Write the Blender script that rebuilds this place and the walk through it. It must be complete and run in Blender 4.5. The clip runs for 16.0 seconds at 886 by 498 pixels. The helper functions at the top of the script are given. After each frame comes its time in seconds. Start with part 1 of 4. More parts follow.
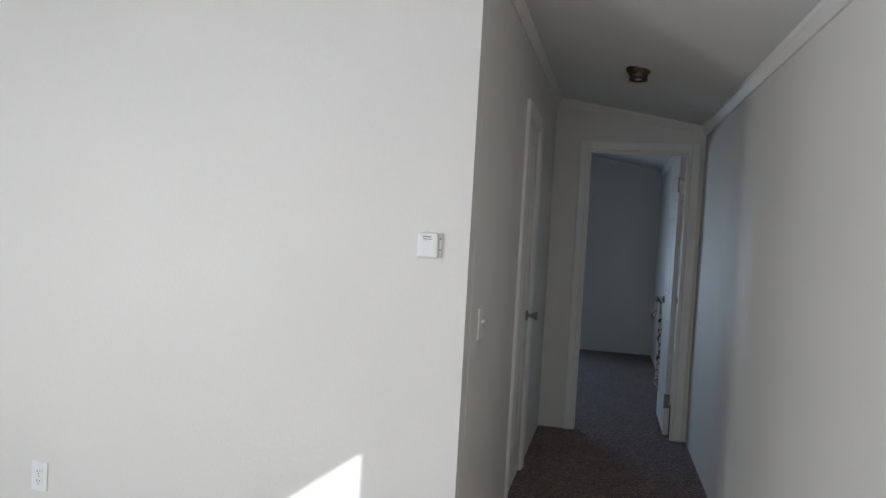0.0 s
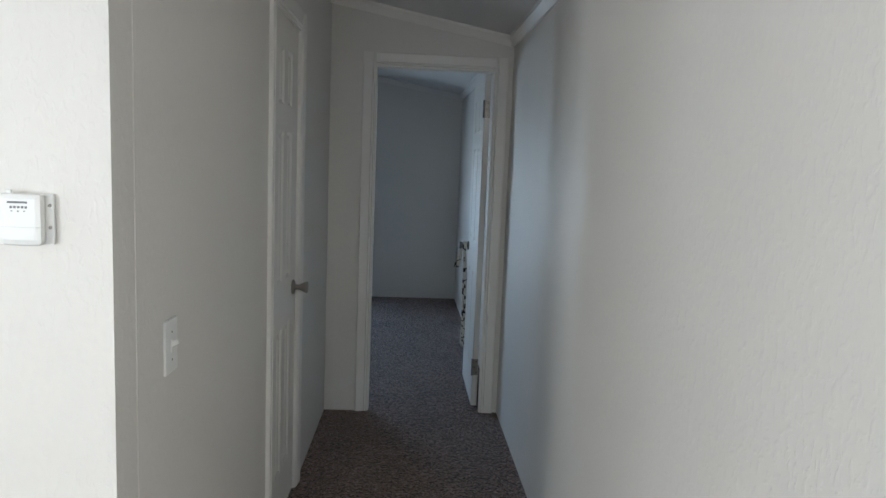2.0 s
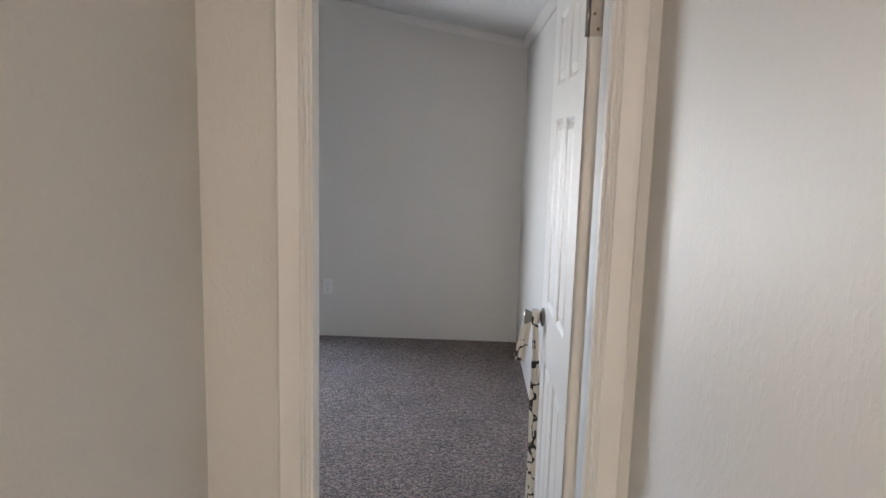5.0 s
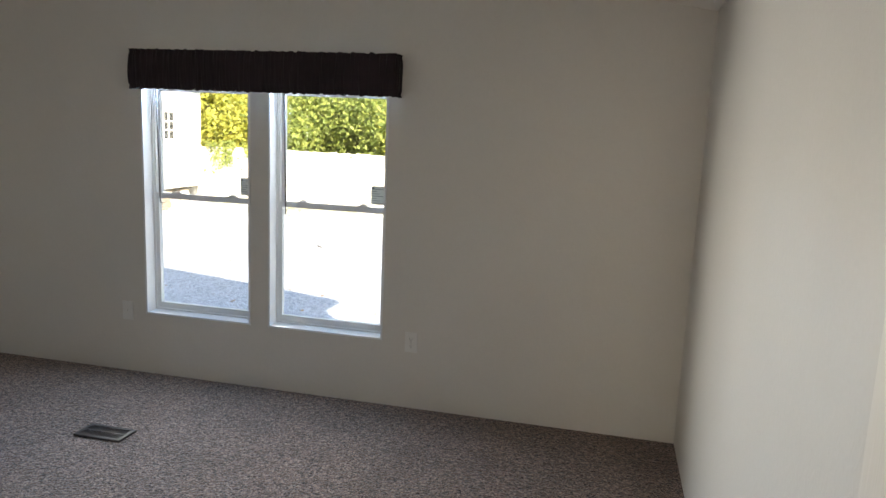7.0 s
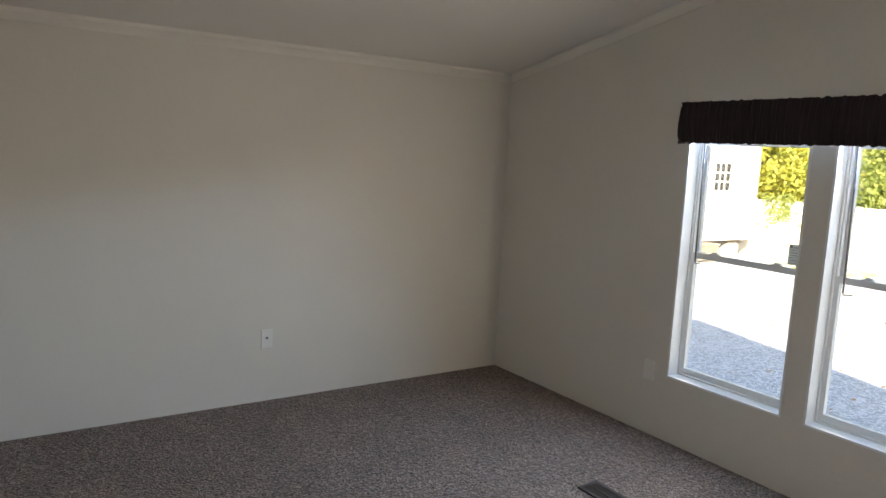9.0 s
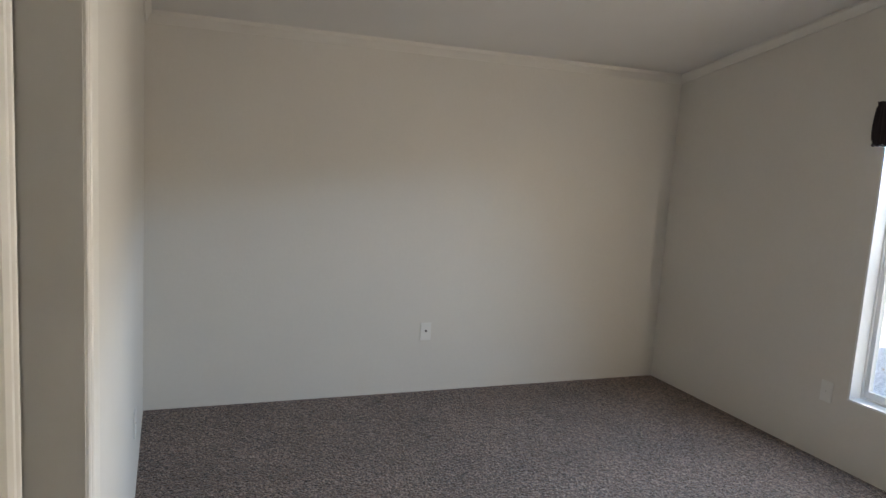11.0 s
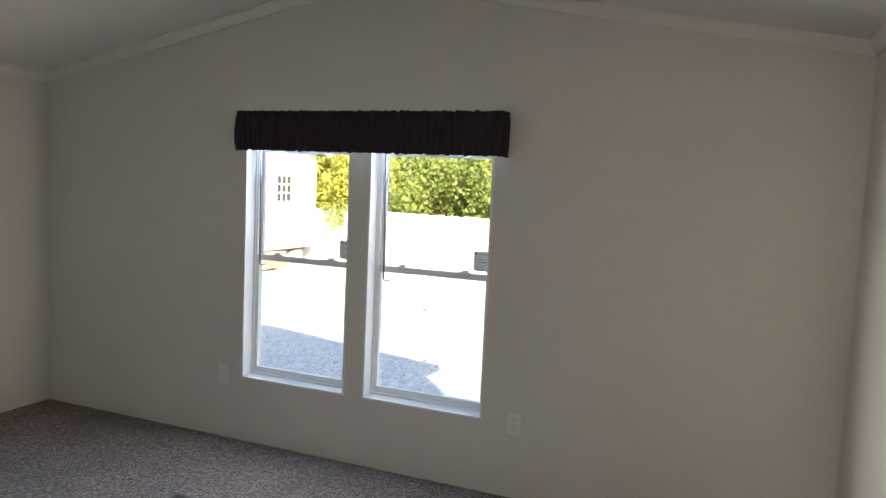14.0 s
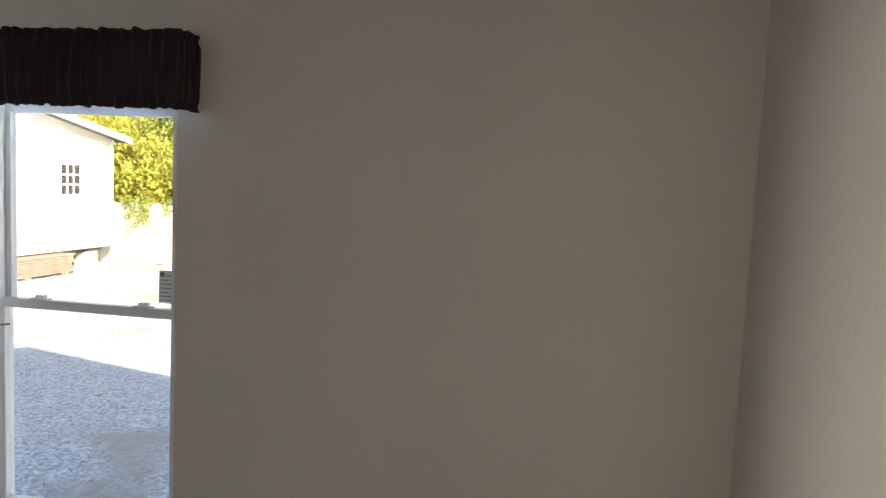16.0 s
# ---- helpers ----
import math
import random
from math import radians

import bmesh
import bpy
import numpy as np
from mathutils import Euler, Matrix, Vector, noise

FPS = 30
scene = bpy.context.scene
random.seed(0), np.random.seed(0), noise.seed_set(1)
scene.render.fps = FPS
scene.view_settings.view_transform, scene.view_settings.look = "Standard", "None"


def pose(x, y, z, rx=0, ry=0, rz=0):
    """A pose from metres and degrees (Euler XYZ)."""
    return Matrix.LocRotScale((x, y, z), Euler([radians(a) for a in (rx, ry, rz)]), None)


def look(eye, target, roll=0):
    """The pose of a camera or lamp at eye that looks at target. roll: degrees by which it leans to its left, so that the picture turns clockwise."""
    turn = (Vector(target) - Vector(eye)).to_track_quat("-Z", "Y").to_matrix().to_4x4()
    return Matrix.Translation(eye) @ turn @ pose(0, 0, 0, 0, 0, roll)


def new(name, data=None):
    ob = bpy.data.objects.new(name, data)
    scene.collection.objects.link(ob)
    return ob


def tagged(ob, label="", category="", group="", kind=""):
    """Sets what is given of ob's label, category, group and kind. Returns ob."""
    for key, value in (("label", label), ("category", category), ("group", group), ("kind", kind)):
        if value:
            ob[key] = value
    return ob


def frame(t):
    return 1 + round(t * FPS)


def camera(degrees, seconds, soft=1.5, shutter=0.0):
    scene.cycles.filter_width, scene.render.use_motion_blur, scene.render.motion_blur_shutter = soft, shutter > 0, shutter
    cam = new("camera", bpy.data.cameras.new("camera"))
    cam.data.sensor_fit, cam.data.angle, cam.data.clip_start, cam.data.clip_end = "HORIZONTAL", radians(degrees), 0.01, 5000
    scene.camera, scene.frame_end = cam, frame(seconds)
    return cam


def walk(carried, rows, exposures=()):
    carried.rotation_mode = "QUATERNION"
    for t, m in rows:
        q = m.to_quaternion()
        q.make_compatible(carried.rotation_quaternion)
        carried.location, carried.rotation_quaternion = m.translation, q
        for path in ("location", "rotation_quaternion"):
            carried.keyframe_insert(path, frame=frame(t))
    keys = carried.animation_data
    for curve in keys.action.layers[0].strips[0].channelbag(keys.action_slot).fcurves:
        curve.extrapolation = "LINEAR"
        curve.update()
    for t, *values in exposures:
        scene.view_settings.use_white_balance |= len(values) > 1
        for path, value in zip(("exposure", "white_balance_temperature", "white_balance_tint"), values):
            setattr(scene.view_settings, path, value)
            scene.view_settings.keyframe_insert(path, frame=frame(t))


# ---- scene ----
cam = camera(64.5, 16.0)
PATH = [
    (0, (-0.674, -5.114, 1.445), (-1.108, -3.163, 1.372), 3.2),
    (0.5, (-0.687, -5.045, 1.439), (-0.791, -3.053, 1.287), 2.5),
    (1, (-0.642, -4.776, 1.455), (-0.596, -2.787, 1.251), 2.2),
    (1.5, (-0.64, -4.406, 1.461), (-0.54, -2.422, 1.232), 2.2),
    (2, (-0.608, -4.019, 1.489), (-0.488, -2.037, 1.246), 2.3),
    (2.5, (-0.564, -3.6, 1.486), (-0.429, -1.619, 1.242), 2.3),
    (3, (-0.561, -3.217, 1.477), (-0.447, -1.235, 1.233), 2.3),
    (3.2, (-0.553, -3.077, 1.471), (-0.442, -1.095, 1.228), 2.4),
    (5.3, (-0.415, -1.269, 1.524), (-0.489, 0.704, 1.206), 1.7),
    (5.5, (-0.434, -1.079, 1.515), (-0.509, 0.895, 1.201), 2.0),
    (6, (-0.375, -0.63, 1.515), (-0.469, 1.347, 1.203), 2.1),
    (6.5, (-0.388, -0.252, 1.547), (-0.635, 1.704, 1.214), 2.3),
    (7, (-0.436, -0.003, 1.558), (-0.879, 1.914, 1.223), 2.5),
    (7.5, (-0.447, 0.165, 1.555), (-1.11, 2.025, 1.238), 2.6),
    (8, (-0.48, 0.234, 1.56), (-1.482, 1.94, 1.268), 2.7),
    (8.5, (-0.535, 0.298, 1.59), (-1.852, 1.776, 1.327), 2.7),
    (9, (-0.587, 0.336, 1.59), (-2.232, 1.44, 1.321), 2.9),
    (9.5, (-0.562, 0.325, 1.553), (-2.395, 1.078, 1.276), 3.2),
    (9.7, (-0.562, 0.314, 1.572), (-2.431, 0.964, 1.283), 3.5),
    (11.8, (-0.576, 0.25, 1.523), (-2.304, 1.233, 1.306), 3.7),
    (12, (-0.546, 0.251, 1.52), (-2.189, 1.373, 1.318), 3.5),
    (12.5, (-0.531, 0.231, 1.531), (-1.932, 1.646, 1.341), 3.3),
    (13, (-0.527, 0.218, 1.533), (-1.689, 1.836, 1.353), 3.0),
    (13.5, (-0.52, 0.235, 1.543), (-1.46, 1.991, 1.367), 2.8),
    (14, (-0.508, 0.286, 1.547), (-1.255, 2.133, 1.375), 2.6),
    (14.5, (-0.535, 0.393, 1.537), (-1.054, 2.317, 1.371), 2.4),
    (15, (-0.526, 0.732, 1.549), (-0.893, 2.69, 1.368), 2.4),
    (15.5, (-0.531, 1.205, 1.51), (-0.853, 3.171, 1.331), 2.4),
    (16, (-0.49, 1.712, 1.526), (-0.812, 3.678, 1.355), 2.6),
]
EXPOSURES = [(0.0, 0.35, 5400, 6), (1.5, 0.75, 5500, 5), (2.0, 0.9, 5400, 3), (2.5, 1.6, 5600, 6), (3.0, 1.95, 5800, 9), (5.5, 2.3, 7000, 14), (6.0, 2.1, 7400, 14),
             (7.0, 1.95, 8000, 12), (8.5, 1.98, 8400, 13), (9.0, 1.98, 8500, 13), (9.5, 2.25, 8500, 14), (12.0, 2.15, 8300, 13), (13.0, 2.1, 8200, 12), (14.5, 1.9, 8000, 12), (16.0, 1.65, 8400, 15)]
walk(cam, [(t, look(eye, target, roll)) for t, eye, target, roll in PATH], EXPOSURES)

# ---- light: low autumn sun from behind the house, clear sky ----
SUN_DIR = Vector((1.34, -1.58, 1.0)).normalized()      # towards the sun
world = bpy.data.worlds.new("sky")
scene.world = world
world.use_nodes = True
wn = world.node_tree.nodes
sky = wn.new("ShaderNodeTexSky")
sky.sky_type = "NISHITA"
sky.sun_disc = False
sky.sun_elevation = math.asin(SUN_DIR.z)
sky.sun_rotation = math.atan2(SUN_DIR.x, SUN_DIR.y)
sky.ozone_density = 1.0
world.node_tree.links.new(sky.outputs[0], wn["Background"].inputs[0])
wn["Background"].inputs[1].default_value = 0.15
sun = new("sun", bpy.data.lights.new("sun", "SUN"))
sun.data.energy = 5.0
sun.data.angle = radians(0.53)
sun.data.color = (1.0, 0.93, 0.82)
sun.matrix_world = look((20, -24, 15), (20 - SUN_DIR.x, -24 - SUN_DIR.y, 15 - SUN_DIR.z))


def fill_lamp(x, y, z, normal, width, height, watts, color, spread=180):
    """An added area lamp at a window's opening that stands in for daylight."""
    d = bpy.data.lights.new("window_fill_lamp", "AREA")
    d.shape, d.size, d.size_y, d.energy, d.color = "RECTANGLE", width, height, watts, color
    d.spread = radians(spread)
    ob = new("window_fill_lamp", d)
    n = Vector(normal).normalized()
    side = Vector((0, 0, 1)).cross(-n).normalized()
    m = Matrix((side, (-n).cross(side), -n)).transposed()
    ob.matrix_world = Matrix.Translation((x, y, z)) @ m.to_4x4()


# tints of the added lamps; sun and sky are set above
SKY_BLUE = (0.32, 0.58, 1.0)
SKYLIGHT = (0.84, 0.92, 1.0)
BOUNCE = (1.0, 0.97, 0.92)
SUNNY = (1.0, 0.94, 0.87)
# bedroom: added fill along the side reveals of both windows, and under their heads
for xa, xb in ((-3.108, -2.412), (-2.300, -1.602)):
    fill_lamp(xb - 0.030, 3.655, 1.06, (-0.6, -0.8, 0), 0.03, 1.24, 0.75, BOUNCE, 130)
    fill_lamp(xa + 0.030, 3.680, 1.06, (0.62, -0.78, 0), 0.03, 1.24, 2.8, SKYLIGHT, 95)
    fill_lamp((xa + xb) / 2, 3.660, 1.733, (0, -0.78, -0.62), 0.62, 0.016, 4.8, SKY_BLUE, 120)
# living room: added fill lamps across unseen openings
fill_lamp(-0.05, -7.05, 1.26, (-1, 0, 0), 1.6, 1.2, 20.0, SUNNY)
fill_lamp(-4.645, -4.4, 1.32, (1, 0, 0), 1.5, 1.2, 6.0, SUNNY)
fill_lamp(-4.645, -7.4, 1.32, (1, 0, 0), 1.5, 1.2, 120.0, SUNNY)
fill_lamp(-2.05, -9.15, 1.15, (0, 1, 0), 2.3, 1.6, 18.0, SUNNY)


# ---- materials ----
def mat(name, color, rough=0.6, metal=0.0, var=0.06, scale=3.0, bump=0.0, bscale=80.0, color2=None, fine=0.0, fscale=200.0,
        spec=0.5, detail=4.0, dist=0.004, sheen=0.0, coords="Object", stretch=None, strokes=None):
    """Two scales of colour variation over a base colour, with a fine relief."""
    m = bpy.data.materials.new(name)
    m.use_nodes = True
    t = m.node_tree
    n, l = t.nodes, t.links
    p = n["Principled BSDF"]
    p.inputs["Roughness"].default_value = rough
    p.inputs["Metallic"].default_value = metal
    p.inputs["Specular IOR Level"].default_value = spec
    if sheen:
        p.inputs["Sheen Weight"].default_value = sheen
        p.inputs["Sheen Roughness"].default_value = 0.4
    tc = n.new("ShaderNodeTexCoord")
    a = n.new("ShaderNodeTexNoise")
    a.inputs["Scale"].default_value = scale
    a.inputs["Detail"].default_value = detail
    l.new(tc.outputs[coords], a.inputs["Vector"])
    ramp = n.new("ShaderNodeValToRGB")
    c2 = color2 or tuple(min(1, c * (1 + var)) for c in color)
    c1 = color if color2 else tuple(c * (1 - var) for c in color)
    ramp.color_ramp.elements[0].position, ramp.color_ramp.elements[1].position = 0.3, 0.7
    ramp.color_ramp.elements[0].color = (*c1, 1)
    ramp.color_ramp.elements[1].color = (*c2, 1)
    l.new(a.outputs["Fac"], ramp.inputs[0])
    out = ramp.outputs[0]
    if fine:
        b = n.new("ShaderNodeTexNoise")
        b.inputs["Scale"].default_value = fscale
        b.inputs["Detail"].default_value = 3
        l.new(tc.outputs[coords], b.inputs["Vector"])
        mp = n.new("ShaderNodeMapRange")
        mp.inputs["From Min"].default_value, mp.inputs["From Max"].default_value = 0.3, 0.7
        mp.inputs["To Min"].default_value, mp.inputs["To Max"].default_value = 1 - fine, 1 + fine
        l.new(b.outputs["Fac"], mp.inputs["Value"])
        mx = n.new("ShaderNodeVectorMath")
        mx.operation = "SCALE"
        l.new(out, mx.inputs[0])
        l.new(mp.outputs[0], mx.inputs["Scale"])
        out = mx.outputs[0]
    l.new(out, p.inputs["Base Color"])
    if bump:
        c = n.new("ShaderNodeTexNoise")
        c.inputs["Scale"].default_value = bscale
        c.inputs["Detail"].default_value = 5
        if stretch:
            mp2 = n.new("ShaderNodeMapping")
            mp2.inputs["Scale"].default_value = stretch
            l.new(tc.outputs[coords], mp2.inputs["Vector"])
            l.new(mp2.outputs[0], c.inputs["Vector"])
            c.inputs["Distortion"].default_value = 0.6
        else:
            l.new(tc.outputs[coords], c.inputs["Vector"])
        relief = c.outputs["Fac"]
        if strokes:
            rs = n.new("ShaderNodeMapRange")
            rs.interpolation_type = "SMOOTHSTEP"
            rs.inputs["From Min"].default_value, rs.inputs["From Max"].default_value = strokes
            l.new(relief, rs.inputs["Value"])
            relief = rs.outputs[0]
        bp = n.new("ShaderNodeBump")
        bp.inputs["Strength"].default_value = bump
        bp.inputs["Distance"].default_value = dist
        l.new(relief, bp.inputs["Height"])
        l.new(bp.outputs[0], p.inputs["Normal"])
    return m


WALL = mat("wall_paint", (0.70, 0.668, 0.618), 0.5, var=0.025, scale=1.3, bump=0.16, bscale=70, dist=0.002, fine=0.01, fscale=60, stretch=(1, 1, 0.55), strokes=(0.50, 0.64))
CEIL = mat("ceiling_paint", (0.74, 0.725, 0.70), 0.8, var=0.02, scale=1.5, bump=0.25, bscale=60, dist=0.003)
TRIM = mat("trim_paint", (0.76, 0.73, 0.68), 0.4, var=0.02, scale=5, bump=0.08, bscale=40, dist=0.002)
DOOR = mat("door_paint_upright_grain", (0.77, 0.735, 0.675), 0.38, var=0.02, scale=4, bump=0.35, bscale=110, dist=0.002, stretch=(1, 1, 0.06))
DOOR_H = mat("door_paint_level_grain", (0.77, 0.735, 0.675), 0.38, var=0.02, scale=4, bump=0.35, bscale=110, dist=0.002, stretch=(0.06, 1, 1))
VINYL = mat("white_vinyl", (0.80, 0.81, 0.82), 0.35, var=0.015, scale=6, bump=0.03, bscale=120, dist=0.001)
PLASTIC = mat("white_plastic", (0.78, 0.77, 0.74), 0.35, var=0.02, scale=12, bump=0.05, bscale=200, dist=0.0005)
# near-black: shade of holes drawn as solids, and the jack's own dark colour
SLOT = mat("dark_slot", (0.03, 0.028, 0.026), 0.6, var=0.2, scale=50)
PRINT = mat("grey_print", (0.16, 0.16, 0.16), 0.6, var=0.2, scale=90)
NICKEL = mat("satin_nickel", (0.32, 0.29, 0.26), 0.28, 1.0, var=0.08, scale=30, bump=0.05, bscale=300, dist=0.0005)
BRONZE = mat("antique_bronze", (0.13, 0.10, 0.07), 0.35, 1.0, var=0.25, scale=25, bump=0.08, bscale=150, dist=0.001)
VENTMETAL = mat("brown_register_paint", (0.045, 0.036, 0.032), 0.45, 0.2, var=0.15, scale=30, bump=0.05, bscale=150, dist=0.0005)
FABRIC = mat("valance_fabric", (0.020, 0.010, 0.013), 0.85, var=0.35, scale=9, bump=0.3, bscale=350, dist=0.0015, sheen=0.12)
SIDING = mat("white_siding", (0.72, 0.72, 0.70), 0.55, var=0.03, scale=2, bump=0.08, bscale=30, dist=0.002)
ROOFING = mat("grey_shingle", (0.16, 0.155, 0.15), 0.9, var=0.25, scale=6, bump=0.5, bscale=60, dist=0.01, fine=0.2, fscale=90)
FENCE = mat("weathered_white_board", (0.66, 0.64, 0.60), 0.75, var=0.12, scale=2.5, bump=0.3, bscale=25, dist=0.004, fine=0.06, fscale=40)
CONCRETE = mat("concrete_block", (0.42, 0.40, 0.37), 0.9, var=0.12, scale=7, bump=0.5, bscale=70, dist=0.004, fine=0.08, fscale=120)
LUMBER = mat("weathered_lumber", (0.27, 0.23, 0.19), 0.8, var=0.25, scale=6, bump=0.3, bscale=50, dist=0.003, fine=0.12, fscale=60)
STEEL = mat("painted_steel_beam", (0.10, 0.095, 0.09), 0.6, 0.4, var=0.2, scale=8, bump=0.1, bscale=40, dist=0.002)
BARK = mat("bark", (0.13, 0.095, 0.07), 0.95, var=0.3, scale=9, bump=0.8, bscale=30, dist=0.02)
OAK = mat("oak_wood", (0.33, 0.19, 0.09), 0.45, var=0.2, scale=4, bump=0.1, bscale=60, dist=0.001, fine=0.1, fscale=80)
PORCELAIN = mat("white_porcelain", (0.80, 0.79, 0.76), 0.12, var=0.01, scale=3)
LEAFLITTER = mat("dry_leaf", (0.34, 0.20, 0.07), 0.8, var=0.4, scale=8)


def carpet_material():
    m = bpy.data.materials.new("frieze_carpet")
    m.use_nodes = True
    t = m.node_tree
    n, l = t.nodes, t.links
    p = n["Principled BSDF"]
    p.inputs["Roughness"].default_value = 0.95
    p.inputs["Specular IOR Level"].default_value = 0.15
    p.inputs["Sheen Weight"].default_value = 0.3
    p.inputs["Sheen Roughness"].default_value = 0.5
    tc = n.new("ShaderNodeTexCoord")
    yarn = n.new("ShaderNodeTexNoise")
    yarn.inputs["Scale"].default_value = 75
    yarn.inputs["Detail"].default_value = 3
    yarn.inputs["Distortion"].default_value = 1.5
    tuft = n.new("ShaderNodeTexVoronoi")
    tuft.inputs["Scale"].default_value = 90
    patch = n.new("ShaderNodeTexNoise")
    patch.inputs["Scale"].default_value = 3.5
    patch.inputs["Detail"].default_value = 5
    for a in (yarn, tuft, patch):
        l.new(tc.outputs["Object"], a.inputs["Vector"])
    ramp = n.new("ShaderNodeValToRGB")
    e = ramp.color_ramp.elements
    e[0].position, e[0].color = 0.38, (0.020, 0.011, 0.008, 1)
    e[1].position, e[1].color = 0.66, (0.47, 0.335, 0.27, 1)
    mid = e.new(0.5)
    mid.color = (0.150, 0.089, 0.066, 1)
    l.new(yarn.outputs["Fac"], ramp.inputs[0])
    mp = n.new("ShaderNodeMapRange")
    mp.inputs["From Min"].default_value, mp.inputs["From Max"].default_value = 0.3, 0.7
    mp.inputs["To Min"].default_value, mp.inputs["To Max"].default_value = 0.8, 1.18
    l.new(patch.outputs["Fac"], mp.inputs["Value"])
    sc = n.new("ShaderNodeVectorMath")
    sc.operation = "SCALE"
    l.new(ramp.outputs[0], sc.inputs[0])
    l.new(mp.outputs[0], sc.inputs["Scale"])
    l.new(sc.outputs[0], p.inputs["Base Color"])
    add = n.new("ShaderNodeMath")
    add.operation = "SUBTRACT"
    l.new(yarn.outputs["Fac"], add.inputs[0])
    l.new(tuft.outputs["Distance"], add.inputs[1])
    bp = n.new("ShaderNodeBump")
    bp.inputs["Strength"].default_value = 1.0
    bp.inputs["Distance"].default_value = 0.012
    l.new(add.outputs[0], bp.inputs["Height"])
    l.new(bp.outputs[0], p.inputs["Normal"])
    return m


def gravel_material():
    m = bpy.data.materials.new("pale_gravel")
    m.use_nodes = True
    t = m.node_tree
    n, l = t.nodes, t.links
    p = n["Principled BSDF"]
    p.inputs["Roughness"].default_value = 0.9
    tc = n.new("ShaderNodeTexCoord")
    stone = n.new("ShaderNodeTexVoronoi")
    stone.inputs["Scale"].default_value = 38
    big = n.new("ShaderNodeTexNoise")
    big.inputs["Scale"].default_value = 0.45
    big.inputs["Detail"].default_value = 6
    for a in (stone, big):
        l.new(tc.outputs["Object"], a.inputs["Vector"])
    ramp = n.new("ShaderNodeValToRGB")
    e = ramp.color_ramp.elements
    e[0].position, e[0].color = 0.0, (0.27, 0.32, 0.41, 1)
    e[1].position, e[1].color = 1.0, (0.70, 0.78, 0.90, 1)
    sep = n.new("ShaderNodeSeparateColor")
    l.new(stone.outputs["Color"], sep.inputs[0])
    l.new(sep.outputs[0], ramp.inputs[0])
    dirt = n.new("ShaderNodeValToRGB")
    dirt.color_ramp.elements[0].position, dirt.color_ramp.elements[0].color = 0.56, (0, 0, 0, 1)
    dirt.color_ramp.elements[1].position, dirt.color_ramp.elements[1].color = 0.68, (1, 1, 1, 1)
    l.new(big.outputs["Fac"], dirt.inputs[0])
    mx = n.new("ShaderNodeMix")
    mx.data_type = "RGBA"
    mx.inputs[7].default_value = (0.36, 0.37, 0.36, 1)
    l.new(dirt.outputs[0], mx.inputs[0])
    l.new(ramp.outputs[0], mx.inputs[6])
    l.new(mx.outputs[2], p.inputs["Base Color"])
    bp = n.new("ShaderNodeBump")
    bp.inputs["Strength"].default_value = 0.9
    bp.inputs["Distance"].default_value = 0.03
    l.new(stone.outputs["Distance"], bp.inputs["Height"])
    bp.invert = True
    l.new(bp.outputs[0], p.inputs["Normal"])
    return m


def glass_material():
    m = bpy.data.materials.new("window_glass")
    m.use_nodes = True
    t = m.node_tree
    n, l = t.nodes, t.links
    n.remove(n["Principled BSDF"])
    tr, gl, mx = n.new("ShaderNodeBsdfTransparent"), n.new("ShaderNodeBsdfGlossy"), n.new("ShaderNodeMixShader")
    tr.inputs[0].default_value = (0.93, 0.95, 0.95, 1)
    gl.inputs["Roughness"].default_value = 0.02
    mx.inputs[0].default_value = 0.05
    l.new(tr.outputs[0], mx.inputs[1])
    l.new(gl.outputs[0], mx.inputs[2])
    l.new(mx.outputs[0], n["Material Output"].inputs[0])
    return m


def leaf_material(name, c1, c2):
    m = bpy.data.materials.new(name)
    m.use_nodes = True
    t = m.node_tree
    n, l = t.nodes, t.links
    p = n["Principled BSDF"]
    p.inputs["Roughness"].default_value = 0.6
    g = n.new("ShaderNodeNewGeometry")
    ramp = n.new("ShaderNodeValToRGB")
    ramp.color_ramp.elements[0].color, ramp.color_ramp.elements[1].color = (*c1, 1), (*c2, 1)
    l.new(g.outputs["Random Per Island"], ramp.inputs[0])
    l.new(ramp.outputs[0], p.inputs["Base Color"])
    tl = n.new("ShaderNodeBsdfTranslucent")
    l.new(ramp.outputs[0], tl.inputs[0])
    mx = n.new("ShaderNodeMixShader")
    mx.inputs[0].default_value = 0.5
    l.new(p.outputs[0], mx.inputs[1])
    l.new(tl.outputs[0], mx.inputs[2])
    l.new(mx.outputs[0], n["Material Output"].inputs[0])
    return m


def scarf_material():
    m = bpy.data.materials.new("printed_scarf")
    m.use_nodes = True
    t = m.node_tree
    n, l = t.nodes, t.links
    p = n["Principled BSDF"]
    p.inputs["Roughness"].default_value = 0.85
    tc, w = n.new("ShaderNodeTexCoord"), n.new("ShaderNodeTexWave")
    w.inputs["Scale"].default_value = 7
    w.inputs["Distortion"].default_value = 9
    w.inputs["Detail"].default_value = 1
    w.inputs["Detail Scale"].default_value = 2.5
    l.new(tc.outputs["Object"], w.inputs["Vector"])
    ramp = n.new("ShaderNodeValToRGB")
    e = ramp.color_ramp.elements
    e[0].position, e[0].color = 0.06, (0.03, 0.02, 0.018, 1)
    e[1].position, e[1].color = 0.2, (0.62, 0.57, 0.49, 1)
    l.new(w.outputs["Fac"], ramp.inputs[0])
    l.new(ramp.outputs[0], p.inputs["Base Color"])
    return m


